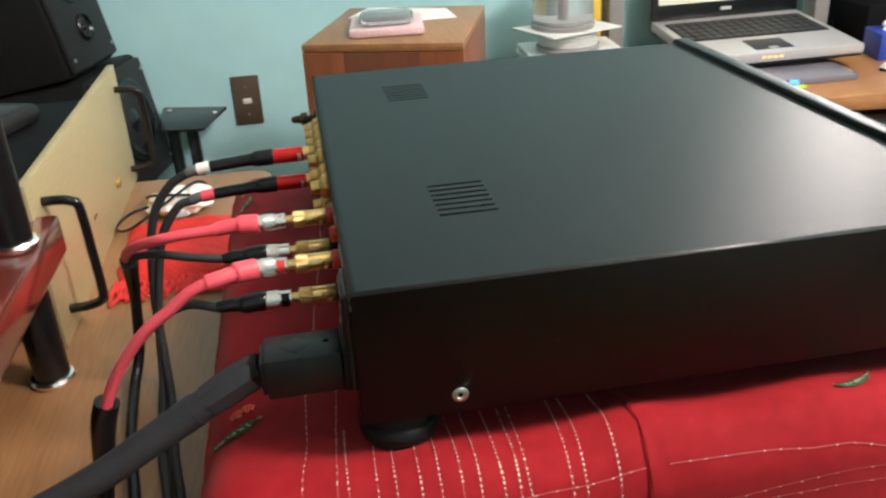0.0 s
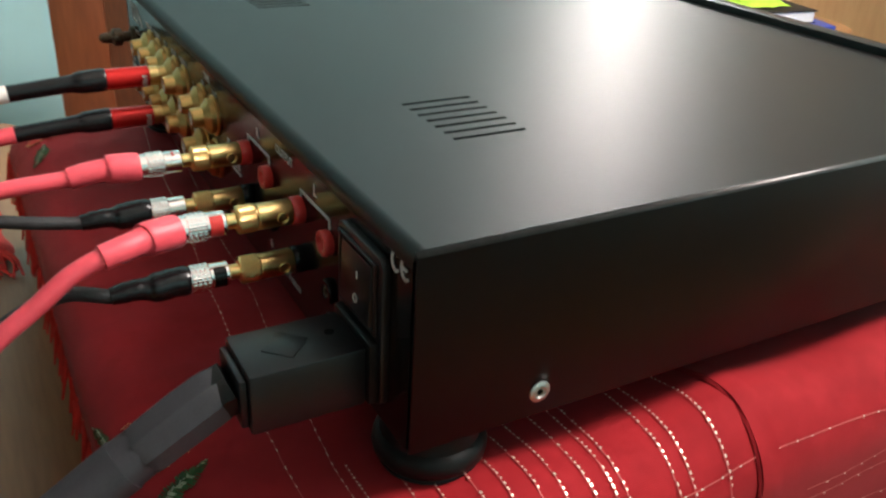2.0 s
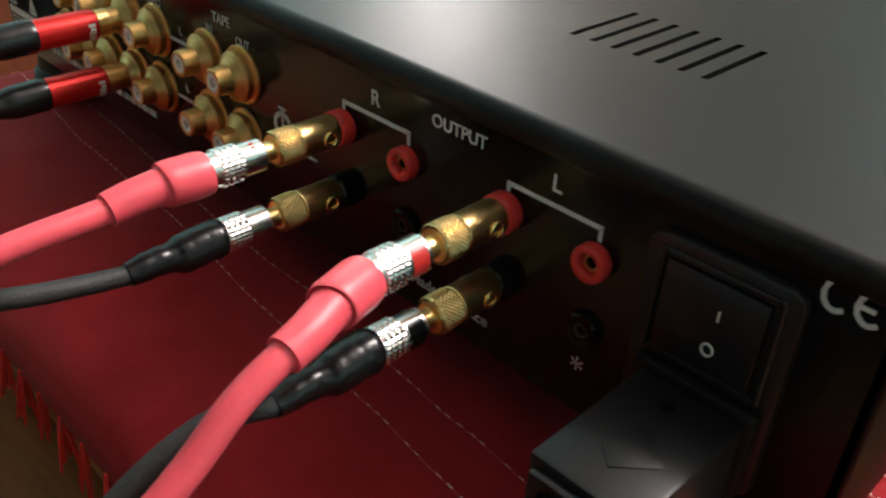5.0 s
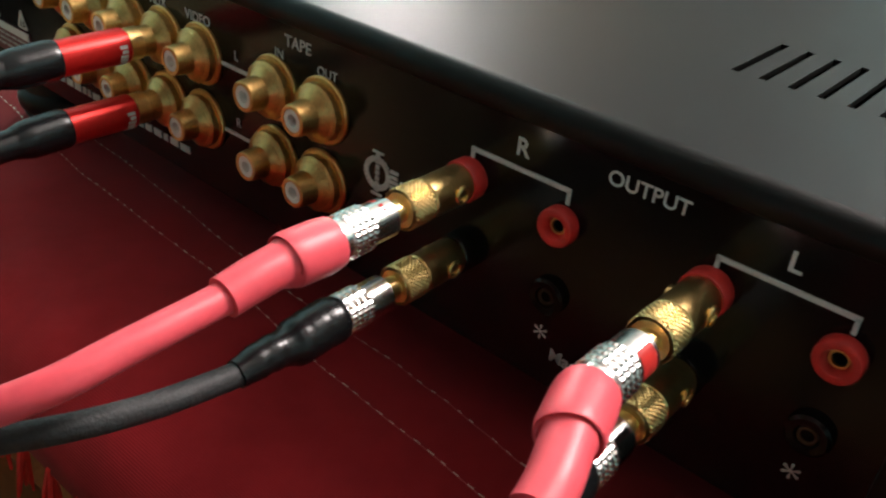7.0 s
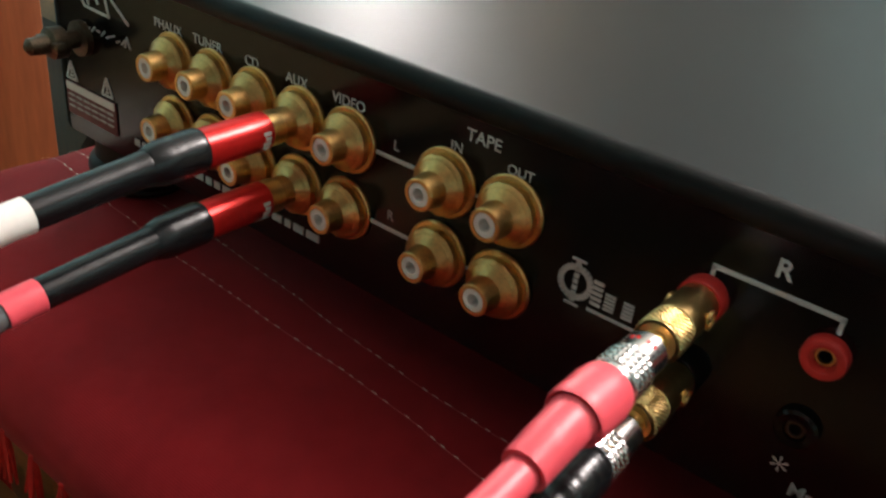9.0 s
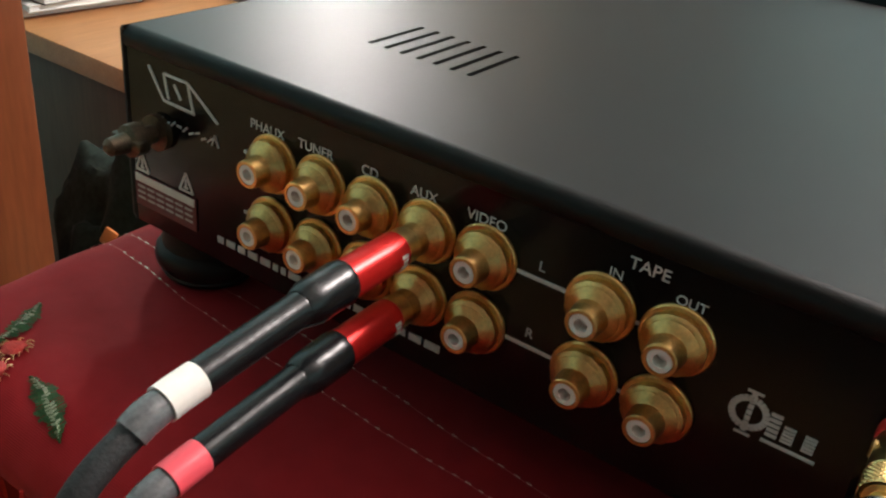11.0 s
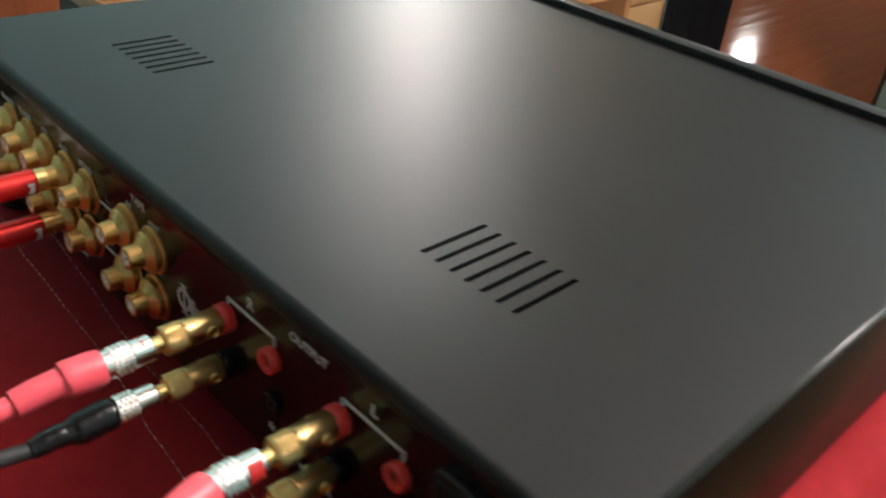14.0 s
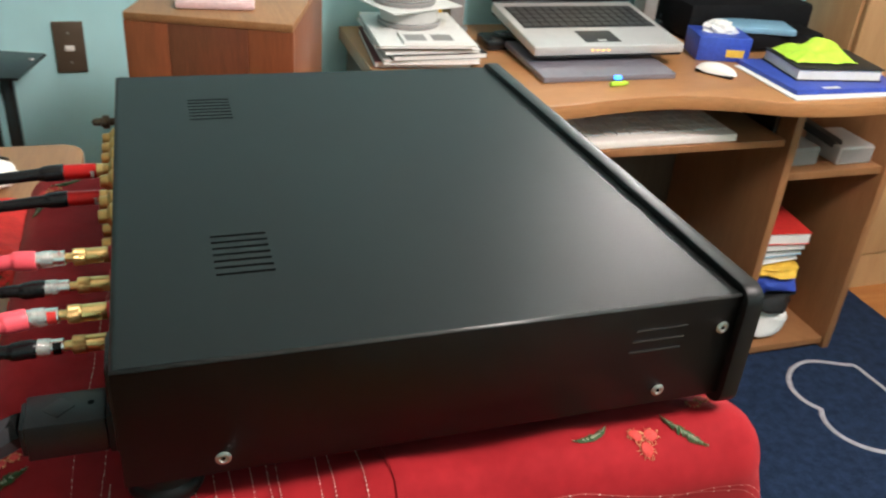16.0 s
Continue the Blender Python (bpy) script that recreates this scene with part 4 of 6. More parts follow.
for y in (0.159, 0.0945):
    binding_post(y, 0.9735, "red_plastic", True)
    binding_post(y, 0.9525, "black_plastic", True)
for y in (0.1315, 0.0665):
    binding_post(y, 0.9725, "red_plastic", False)
    binding_post(y, 0.9525, "black_plastic", False)

# mains inlet with rocker switch
plate_out = rounded(0.0172, 0.934, 0.0525, 0.9895, 0.0040, 6)
bm = slab(plate_out, -0.0025, 0.0008, 0.0007)
bmesh.ops.transform(bm, matrix=Matrix(((0, 0, -1, 0), (1, 0, 0, 0), (0, 1, 0, 0), (0, 0, 0, 1))), verts=bm.verts)
inlet = part("mains_inlet", bm, M["gloss_plastic"], amp, "black mains inlet with a rocker switch")
frame_bm = bmesh.new()
for lo, hi in (((-0.0018, 0.0205, 0.9605), (-0.0006, 0.0222, 0.9870)), ((-0.0018, 0.0478, 0.9605), (-0.0006, 0.0495, 0.9870)), ((-0.0018, 0.0222, 0.9605), (-0.0006, 0.0478, 0.9620)), ((-0.0018, 0.0222, 0.9855), (-0.0006, 0.0478, 0.9870))):
    box(lo, hi, 0.0004, 1, frame_bm)
part("switch_frame", frame_bm, M["gloss_plastic"], inlet)
rocker = part("rocker", box((-0.0024, 0.0230, 0.9626), (0.0004, 0.0470, 0.9849), 0.0010, 2, turn=Matrix.Rotation(0.035, 4, "Y")), M["gloss_plastic"], inlet, "black rocker marked with a line and a ring")
part("mark", bar(bmesh.new(), 0.0328, 0.9762, 0.0328, 0.9788, 0.0005, -0.0025), M["print"], inlet, smooth=None)
bm = bmesh.new()
for k in range(16):
    a, b = 2 * math.pi * k / 16, 2 * math.pi * (k + 1.1) / 16
    bar(bm, 0.0333 + 0.0013 * math.cos(a), 0.9688 + 0.0015 * math.sin(a), 0.0333 + 0.0013 * math.cos(b), 0.9688 + 0.0015 * math.sin(b), 0.0005, -0.0029)
part("mark", bm, M["print"], inlet, smooth=None)
part("socket_well", box((-0.0040, 0.0190, 0.9350), (0.0005, 0.0490, 0.9590), 0.0010), M["black_plastic"], inlet)


# ---- cables ----
def speaker_lead(y, red_path, black_path, boot_path, label, sway=0.0, wide=0.0082, thin=0.0062):
    lead = thing("speaker_cable", label, "cable", (-0.05, y, 0.96), group="speaker cables")
    for z, path, colour, r0 in ((0.9735, red_path, "pink", 0.0034), (0.9525, black_path, "cable", 0.0027)):
        shrink = M["pink"] if colour == "pink" else M["shrink"]
        m = Matrix.Translation((-0.0275, y, z)) @ pose(0, 0, 0, 0, 0, 180)
        plug = part("banana_plug", lathe([(-0.003, 0.0022), (0.0, 0.0022), (0.0002, 0.0043), (0.0006, 0.0047), (0.0072, 0.0047), (0.0074, 0.0049), (0.0195, 0.0049)], m, 48), M["chrome"], lead, "bright nickel banana plug")
        part("grip", toothed_sleeve(m, 0.0076, 0.0146, 0.00535), M["chrome"], plug, "nickel grip with rows of fine teeth", smooth=None)
        if y < 0.12:
            bm = lathe([(0.0016, 0.00478), (0.0064, 0.00478)], m, 40)
            bmesh.ops.delete(bm, geom=[f for f in bm.faces if len(f.verts) > 4 or f.calc_center_median().y > y - 0.0024], context="FACES")
            part("window", bm, M["red_plastic" if colour == "pink" else "gloss_black"], plug, "red window in the plug" if colour == "pink" else "black window in the plug")
        elif colour == "pink":
            bm = lathe([(0.0030, 0.00478), (0.0042, 0.00478)], m, 40)
            bmesh.ops.delete(bm, geom=[f for f in bm.faces if len(f.verts) > 4 or f.calc_center_median().z < z + 0.0030 or abs(f.calc_center_median().y - y) > 0.0026 or abs(f.calc_center_median().y - y) % 0.0016 < 0.0004], context="FACES")
            part("red_mark", bm, M["red_plastic"], plug)
        e = Vector((-0.0445 if colour == "pink" else -0.0425, y, z))
        first = Vector(path[0])
        d = (first - e)
        if colour == "pink":
            pts = [e, e + Vector((-0.003, sway * 0.1, 0)), e + Vector((-0.011, sway * 0.4, 0.0004)), e + Vector((-0.0125, sway * 0.47, 0.0004)), e + Vector((-0.0135, sway * 0.52, 0.0004)), e + Vector((-0.021, sway * 0.85, -0.0002)), e + Vector((-0.0275, sway, -0.0012))]
            part("boot", tube(pts, [0.0058, 0.0062, 0.0061, 0.0056, 0.0047, 0.0046, 0.0044], 24, 5), shrink, lead, "pink heat-shrink sleeve")
        else:
            pts = [e + Vector((-dx, 0, 0.0003 * math.sin(dx * 400))) for dx in (0, 0.0015, 0.0035, 0.0048, 0.0062, 0.0080, 0.0094, 0.0112, 0.0128, 0.0145, 0.0165, 0.0185, 0.0205, 0.0225, 0.0250, 0.0275)]
            part("boot", tube(pts, [0.0053, 0.0057, 0.00565, 0.0055, 0.0056, 0.0056, 0.0055, 0.00555, 0.0053, 0.0044, 0.0040, 0.0041, 0.0038, 0.0039, 0.0035, 0.0032], 24, 4), shrink, lead, "wrinkled black heat-shrink sleeve")
        part("conductor", tube([pts[-2] + Vector((0.001, 0, 0)), pts[-1] + Vector((0, 0, 0)), *path], r0, 14, 10), M["pink"] if colour == "pink" else M["cable"], lead, "pink insulated conductor" if colour == "pink" else "dark grey braided conductor")
    part("join_sleeve", tube(boot_path, [wide] * 2 + [thin] * (len(boot_path) - 2), 16, 8), M["shrink"], lead, "black sleeve where the two conductors join")


speaker_lead(0.0945, [(-0.083, 0.0855, 0.9675), (-0.095, 0.085, 0.9585), (-0.108, 0.085, 0.9490), (-0.1205, 0.086, 0.9350), (-0.132, 0.087, 0.9180), (-0.1415, 0.088, 0.8980), (-0.148, 0.089, 0.8800)],
             [(-0.086, 0.095, 0.956), (-0.106, 0.0960, 0.9475), (-0.122, 0.0965, 0.9310), (-0.135, 0.096, 0.910), (-0.146, 0.095, 0.884)],
             [(-0.1400, 0.0910, 0.902), (-0.1455, 0.092, 0.886), (-0.153, 0.094, 0.850), (-0.160, 0.098, 0.822), (-0.168, 0.09, 0.8068), (-0.172, 0.05, 0.8065), (-0.17, -0.1, 0.807), (-0.18, -0.23, 0.807)],
             "pink and dark grey speaker cable bending down to the bench", -0.0085, 0.0074, 0.0060)
speaker_lead(0.159, [(-0.092, 0.159, 0.9715), (-0.108, 0.162, 0.9685), (-0.124, 0.176, 0.960), (-0.136, 0.200, 0.946), (-0.144, 0.228, 0.929), (-0.147, 0.246, 0.918)],
             [(-0.090, 0.159, 0.956), (-0.108, 0.164, 0.958), (-0.124, 0.184, 0.950), (-0.137, 0.216, 0.934), (-0.145, 0.243, 0.917)],
             [(-0.142, 0.226, 0.929), (-0.146, 0.243, 0.918), (-0.152, 0.262, 0.880), (-0.160, 0.272, 0.83), (-0.165, 0.25, 0.808), (-0.158, 0.18, 0.807), (-0.142, 0.08, 0.807), (-0.13, -0.1, 0.807), (-0.14, -0.23, 0.807)],
             "pink and dark grey speaker cable curving across to the bench", 0.0, 0.0062, 0.0042)


def signal_lead(z, band, path, label):
    lead = thing("signal_cable", label, "cable", (-0.05, 0.288, z), group="signal cables")
    m = Matrix.Translation((-0.0085, 0.288, z)) @ pose(0, 0, 0, 0, 0, 180)
    plug = part("plug_collar", lathe([(0, 0.0052), (0.0045, 0.0052), (0.0048, 0.0047), (0.006, 0.0047)], m, 32), M["gold"], lead, "slotted gold collar")
    part("plug_body", lathe([(0.0045, 0.0040), (0.0048, 0.0053), (0.0052, 0.0056), (0.0280, 0.0056), (0.0285, 0.0050)], m, 36), M["red_metal"], lead, "glossy red plug barrel")
    bm = bmesh.new()
    for k in range(9):
        tick = box((0.0064, 0.0054, -0.00055), (0.0064 + (0.0026, 0.0020, 0.0026)[k % 3], 0.00572, 0.00055))
        bmesh.ops.transform(tick, matrix=m @ Matrix.Rotation(0.25 - 0.27 * k, 4, "X"), verts=tick.verts)
        merge(bm, tick)
    part("print_marks", bm, M["print"], lead)
    e = Vector((-0.0355, 0.288, z))
    pts = [e, e + Vector((-0.002, 0, 0)), e + Vector((-0.012, 0, -0.0004)), e + Vector((-0.016, 0, -0.0006)), e + Vector((-0.020, 0, -0.0008)), e + Vector((-0.049, 0, -0.003))]
    part("boot", tube(pts, [0.0058, 0.0062, 0.0060, 0.0050, 0.0045, 0.0043], 24, 6), M["shrink"], lead, "black heat-shrink sleeve")
    b = pts[-1]
    part("band", tube([b + Vector((0.001, 0, 0)), b + Vector((-0.0045, 0, -0.0004)), b + Vector((-0.0085, 0, -0.0009))], 0.00445, 24, 6), M[band], lead, "white marker band" if band == "white_plastic" else "pink marker band")
    c = b + Vector((-0.0085, 0, -0.0009))
    part("clear_sleeve", tube([c + Vector((0.001, 0, 0)), c + Vector((-0.004, 0, -0.0008)), c + Vector((-0.008, 0, -0.0025))], [0.0040, 0.0041, 0.0040], 20, 6), M["clear"], lead, "clear plastic sleeve")
    part("wire", tube([c + Vector((-0.002, 0, -0.0004)), c + Vector((-0.008, 0, -0.0025)), *path], 0.0034, 14, 10), M["cable"], lead, "black braided wire")


signal_lead(0.973, "white_plastic", [(-0.115, 0.288, 0.9585), (-0.130, 0.287, 0.938), (-0.138, 0.285, 0.905), (-0.142, 0.280, 0.865), (-0.140, 0.262, 0.825), (-0.135, 0.23, 0.8045), (-0.126, 0.16, 0.804), (-0.115, 0.09, 0.804), (-0.10, -0.1, 0.804), (-0.12, -0.24, 0.804)],
            "black signal cable with a red plug and white band")
signal_lead(0.951, "pink", [(-0.112, 0.287, 0.941), (-0.127, 0.285, 0.920), (-0.136, 0.282, 0.885), (-0.142, 0.273, 0.845), (-0.143, 0.255, 0.812), (-0.142, 0.23, 0.8045), (-0.134, 0.16, 0.804), (-0.123, 0.09, 0.804), (-0.11, -0.1, 0.804), (-0.13, -0.24, 0.804)],
            "black signal cable with a red plug and pink band")

cord = thing("mains_cable", "thick grey power cord with a square black plug", "cable", (-0.03, 0.035, 0.95))
plug = part("plug", box((-0.0430, 0.0205, 0.9350), (-0.0042, 0.0462, 0.9572), 0.0012), M["gloss_plastic"], cord, "square black mains plug")
part("back_cap", box((-0.0455, 0.0225, 0.9372), (-0.0429, 0.0442, 0.9550), 0.0008), M["gloss_plastic"], plug)
part("raised_mark", box((-0.033, 0.0278, 0.9569), (-0.021, 0.0388, 0.9575), 0.0001, turn=Matrix.Rotation(0.78, 4, "Z")), M["gloss_plastic"], plug)
part("hole", lathe([(0, 0.0017), (0.0003, 0.0017)], Matrix.Translation((-0.0115, 0.0345, 0.9571)) @ pose(0, 0, 0, 0, -90, 0), 16), M["slot"], plug)
part("strain_relief", tube([(-0.0500, 0.0338, 0.9446), (-0.0505, 0.0338, 0.9444), (-0.060, 0.0335, 0.9395), (-0.0725, 0.033, 0.9325), (-0.0735, 0.033, 0.9319)], [0.0088, 0.0094, 0.0096, 0.0092, 0.0084], 8, 5), M["cord"], cord, "tapered grey strain relief with flat facets", smooth=20)
part("sleeve", tube([(-0.0725, 0.033, 0.9325), (-0.0765, 0.0328, 0.9302), (-0.0815, 0.0325, 0.9274), (-0.0825, 0.0324, 0.9268)], [0.0082, 0.0084, 0.0086, 0.0080], 16, 4), M["cord"], cord, "short grey sleeve behind the strain relief")
part("neck", tube([(-0.0450, 0.034, 0.9462), (-0.0460, 0.034, 0.9458), (-0.0510, 0.0339, 0.9441)], [0.0092, 0.0094, 0.0092], 8, 3), M["black_plastic"], plug, "short black neck of the plug", smooth=20)
part("lead", tube([(-0.080, 0.0326, 0.9282), (-0.088, 0.032, 0.9238), (-0.107, 0.030, 0.9135), (-0.133, 0.028, 0.899), (-0.171, 0.026, 0.882), (-0.25, 0.02, 0.85), (-0.34, 0.0, 0.822), (-0.5, -0.05, 0.8098), (-0.8, -0.1, 0.8098)], [0.0090, 0.0087, 0.0083, 0.0081, 0.0081, 0.0081, 0.0081, 0.0081, 0.0081], 20, 8), M["cord"], cord)


# ---- the bench's things ----
def turned_box(lo, hi, bevel, m):
    """A box in a thing's own axes, set into the room by m."""
    bm = box(lo, hi, bevel)
    bmesh.ops.transform(bm, matrix=m, verts=bm.verts)
    return bm


rack = thing("hifi_rack", "maroon lacquered rack shelf on black tubular legs", "rack", (-0.5, 0.15, 0.80))
part("shelf", box((-0.80, -0.22, 0.886), (-0.218, 0.355, 0.921), 0.004), M["red_shelf"], rack, "glossy maroon shelf")
for lx, ly in ((-0.236, 0.292), (-0.236, -0.16), (-0.76, 0.292), (-0.76, -0.16)):
    up = Matrix.Translation((lx, ly, 0)) @ pose(0, 0, 0, 0, -90, 0)
    leg = part("leg", lathe([(0.8065, 0.0140), (0.886, 0.0140)], up, 32), M["tube_black"], rack, "black lacquered tube")
    part("disc_foot", lathe([(0.8005, 0.016), (0.8012, 0.0175), (0.8040, 0.0178), (0.8062, 0.0165), (0.8075, 0.012)], up, 36), M["chrome"], leg, "polished metal disc foot")
    upper = part("leg", lathe([(0.927, 0.0140), (1.16, 0.0140)], up, 32), M["tube_black"], rack, "black lacquered tube")
    part("ring", lathe([(0.9212, 0.016), (0.922, 0.0175), (0.925, 0.0178), (0.9275, 0.0160), (0.9280, 0.012)], up, 36), M["chrome"], upper, "polished metal ring")
part("upper_shelf", box((-0.80, -0.22, 1.16), (-0.222, 0.355, 1.195), 0.004), M["red_shelf"], rack, "glossy maroon shelf")

player = thing("disc_player", "black hi-fi component standing under the rack shelf", "player", (-0.5, 0.0, 0.80))
part("case", box((-0.72, -0.13, 0.806), (-0.288, 0.255, 0.872), 0.003), M["speaker_black"], player)
part("face", box((-0.288, -0.13, 0.806), (-0.281, 0.255, 0.872), 0.002), M["front"], player)
for fy in (-0.08, 0.2):
    part("foot", box((-0.32, fy - 0.015, 0.8), (-0.30, fy + 0.015, 0.806), 0.001), M["rubber"], player)

power = thing("power_amplifier", "power amplifier with a champagne front plate and two black handles", "amplifier", (-0.4, 0.55, 0.80))
plate = part("front_plate", box((-0.243, 0.343, 0.800), (-0.235, 0.774, 0.951), 0.0012), M["champagne"], power, "plain champagne aluminium plate")
part("case", box((-0.60, 0.36, 0.806), (-0.243, 0.757, 0.915), 0.003), M["matt_black"], power)
for fx in (-0.56, -0.29):
    for fy in (0.40, 0.72):
        part("foot", box((fx - 0.015, fy - 0.015, 0.8), (fx + 0.015, fy + 0.015, 0.806), 0.001), M["rubber"], power)
for hy in (0.375, 0.748):
    part("handle", tube([(-0.238, hy, 0.925), (-0.222, hy, 0.9252), (-0.212, hy, 0.923), (-0.2065, hy, 0.916), (-0.205, hy, 0.875), (-0.2045, hy, 0.834), (-0.2085, hy, 0.826), (-0.221, hy, 0.8225), (-0.238, hy, 0.822)], 0.0042, 14, 6), M["tube_black"], power, "bent black metal handle")
part("power_button", lathe([(0, 0.006), (0.003, 0.006), (0.004, 0.005), (0.0042, 0.0005)], Matrix.Translation((-0.235, 0.655, 0.838)), 24), M["gold"], plate, "small gold push button")
part("label_plate", box((-0.2352, 0.52, 0.846), (-0.2346, 0.536, 0.849)), M["bronze"], plate, smooth=None)

gadget = thing("handset", "black telephone handset lying on the power amplifier", "telephone", (-0.34, 0.6, 0.915))
part("body", turned_box((-0.09, -0.028, 0), (0.09, 0.028, 0.022), 0.008, pose(-0.36, 0.60, 0.9155, 0, 0, 70)), M["speaker_grey"], gadget)
part("display", turned_box((0.02, -0.02, 0.0215), (0.07, 0.02, 0.0228), 0.001, pose(-0.36, 0.60, 0.9155, 0, 0, 70)), M["dark_keys"], gadget)

tuner = thing("tuner", "black and silver tuner with knobs resting on the power amplifier", "tuner", (-0.45, 0.72, 0.915))
part("case", box((-0.60, 0.56, 0.9152), (-0.385, 0.752, 0.985), 0.004), M["matt_black"], tuner)
part("face", box((-0.385, 0.56, 0.9152), (-0.378, 0.752, 0.985), 0.002), M["speaker_grey"], tuner)
part("trim", box((-0.3785, 0.57, 0.965), (-0.376, 0.742, 0.972), 0.001), M["silver"], tuner, "silver trim strip")
for ky in (0.60, 0.71):
    part("knob", lathe([(0, 0.014), (0.012, 0.013), (0.014, 0.010), (0.0145, 0.0005)], Matrix.Translation((-0.378, ky, 0.94)), 24), M["silver"], tuner)

# red pouch with a frayed rim, and a small bag of thin wire
bm = bmesh.new()
n = 26
grid = []
for i in range(n + 1):
    row = []
    for j in range(n + 1):
        a, b = i / n, j / n
        x, y = -0.212 + 0.118 * a - 0.006 * b, 0.442 + 0.158 * b
        edge = min(a, 1 - a, b, 1 - b)
        z = 0.8012 + 0.016 * min(edge / 0.22, 1) ** 0.6 + 0.004 * noise.noise((a * 4, b * 4, 2.2)) + 0.0018 * noise.noise((a * 13, b * 13, 7))
        row.append(bm.verts.new((x + 0.005 * noise.noise((b * 5, 1, 0)), y + 0.006 * noise.noise((a * 5, 4, 0)), max(z, 0.8012))))
    grid.append(row)
for i in range(n):
    for j in range(n):
        bm.faces.new((grid[i][j], grid[i + 1][j], grid[i + 1][j + 1], grid[i][j + 1]))
pouch = thing("pouch", "small scarlet cloth pouch with a frayed edge on the bench", "pouch", (-0.155, 0.52, 0.80))
part("pouch_body", bm, M["red_cloth"], pouch, smooth=80)
bm = bmesh.new()
rng = random.Random(11)
for k in range(70):
    y = 0.440 + rng.uniform(-0.008, 0.006)
    x = -0.214 + 0.116 * rng.random()
    tube([(x, y + 0.01, 0.806), (x + rng.uniform(-0.006, 0.006), y - 0.006, 0.8055), (x + rng.uniform(-0.012, 0.012), y - 0.016 - rng.uniform(0, 0.012), 0.8025)], [0.0016, 0.0014, 0.0009], 5, 3, bm=bm)
tagged(part("frayed_edge", bm, M["red_cloth"], pouch, "loose red threads"), kind="stuff")
part("label_tag", turned_box((-0.012, -0.006, 0), (0.012, 0.006, 0.001), 0.0003, pose(-0.162, 0.578, 0.8185, 2, 0, 8)), M["grey_plastic"], pouch, "small grey label")

bag = thing("plastic_bag", "small crumpled clear-white plastic bag with thin black wire", "bag", (-0.165, 0.64, 0.80))
bm = bmesh.new()
bmesh.ops.create_icosphere(bm, subdivisions=4, radius=1)
for v in bm.verts:
    k = 1 + 0.35 * noise.noise(v.co * 2.1) + 0.16 * noise.noise(v.co * 6)
    v.co = Vector((-0.165 + 0.036 * v.co.x * k, 0.645 + 0.034 * v.co.y * k, max(0.811 + 0.014 * v.co.z * k, 0.801)))
part("bag_skin", bm, M["white_plastic"], bag, smooth=30)
part("wire", tube([(-0.20, 0.66, 0.8028), (-0.225, 0.64, 0.8028), (-0.235, 0.60, 0.8028), (-0.215, 0.575, 0.810), (-0.18, 0.60, 0.824), (-0.15, 0.66, 0.826), (-0.14, 0.69, 0.812), (-0.17, 0.715, 0.8028), (-0.21, 0.69, 0.8028), (-0.19, 0.63, 0.826), (-0.15, 0.625, 0.824)], 0.0017, 8, 8), M["tube_black"], bag, "thin black wire")


# ---- against the back wall ----
def floor_speaker():
    ob = thing("loudspeaker", "tall red walnut loudspeaker with a dark central veneer panel", "loudspeaker", (0.15, 1.0, -0.006))
    ang = math.degrees(math.atan2(0.835 - 0.91, 0.222))
    m = pose(-0.002, 0.91, 0, 0, 0, ang)
    w, d, h = 0.2345, 0.285, 0.927
    part("cabinet", turned_box((0, 0.012, 0.0), (w, d, h - 0.012), 0.002, m), M["speaker"], ob, "red walnut veneered cabinet")
    part("top_board", turned_box((0, 0, h - 0.012), (w, d, h), 0.002, m), M["bench"], ob, "paler edge-banded top board")
    for a, b, k in ((0.0, 0.26, "speaker"), (0.261, 0.729, "speaker_dark"), (0.73, 1.0, "speaker")):
        part("front_veneer", turned_box((w * a, 0.0, 0.0), (w * b, 0.0118, h - 0.0122), 0.0008, m), M[k], ob, "dark walnut stripe" if k == "speaker_dark" else "red walnut strip")
    return m


SP = floor_speaker()
pack = thing("blister_pack", "clear pinkish blister pack lying on the loudspeaker", "packaging", (0.1, 0.98, 0.927))
m = SP @ pose(0.105, 0.10, 0.9272, 0, 0, 12)
part("tray", turned_box((-0.055, -0.06, 0), (0.055, 0.06, 0.012), 0.004, m), M["pink_paper"], pack)
part("bubble", turned_box((-0.04, -0.045, 0.012), (0.04, 0.03, 0.026), 0.009, m), M["clear_plastic"], pack, "clear plastic bubble")
for k, (a, b, t) in enumerate(((0.13, 0.20, 20), (0.09, 0.22, -8))):
    mm = SP @ pose(a, b, 0.9273 + 0.0012 * k, 0, 0, t)
    solo("paper_sheet", turned_box((-0.06, -0.045, 0), (0.06, 0.045, 0.0009), 0.0, mm), M["paper"], "folded white paper sheet on the loudspeaker", "paper", smooth=None)

plate = thing("wall_switch", "dark bronze wall plate with a small white rocker", "switch", (-0.127, 1.52, 0.694))
part("plate", box((-0.156, 1.5145, 0.642), (-0.098, 1.5195, 0.747), 0.0015), M["brown_plate"], plate)
part("rocker", box((-0.136, 1.5110, 0.688), (-0.118, 1.5150, 0.699), 0.001), M["white_plastic"], plate, "white rocker")
for z in (0.664, 0.724):
    part("screw", lathe([(0, 0.0025), (0.0012, 0.002), (0.0014, 0.0003)], Matrix.Translation((-0.127, 1.5146, z)) @ pose(0, 0, 0, 0, 0, -90), 12), M["steel"], plate)

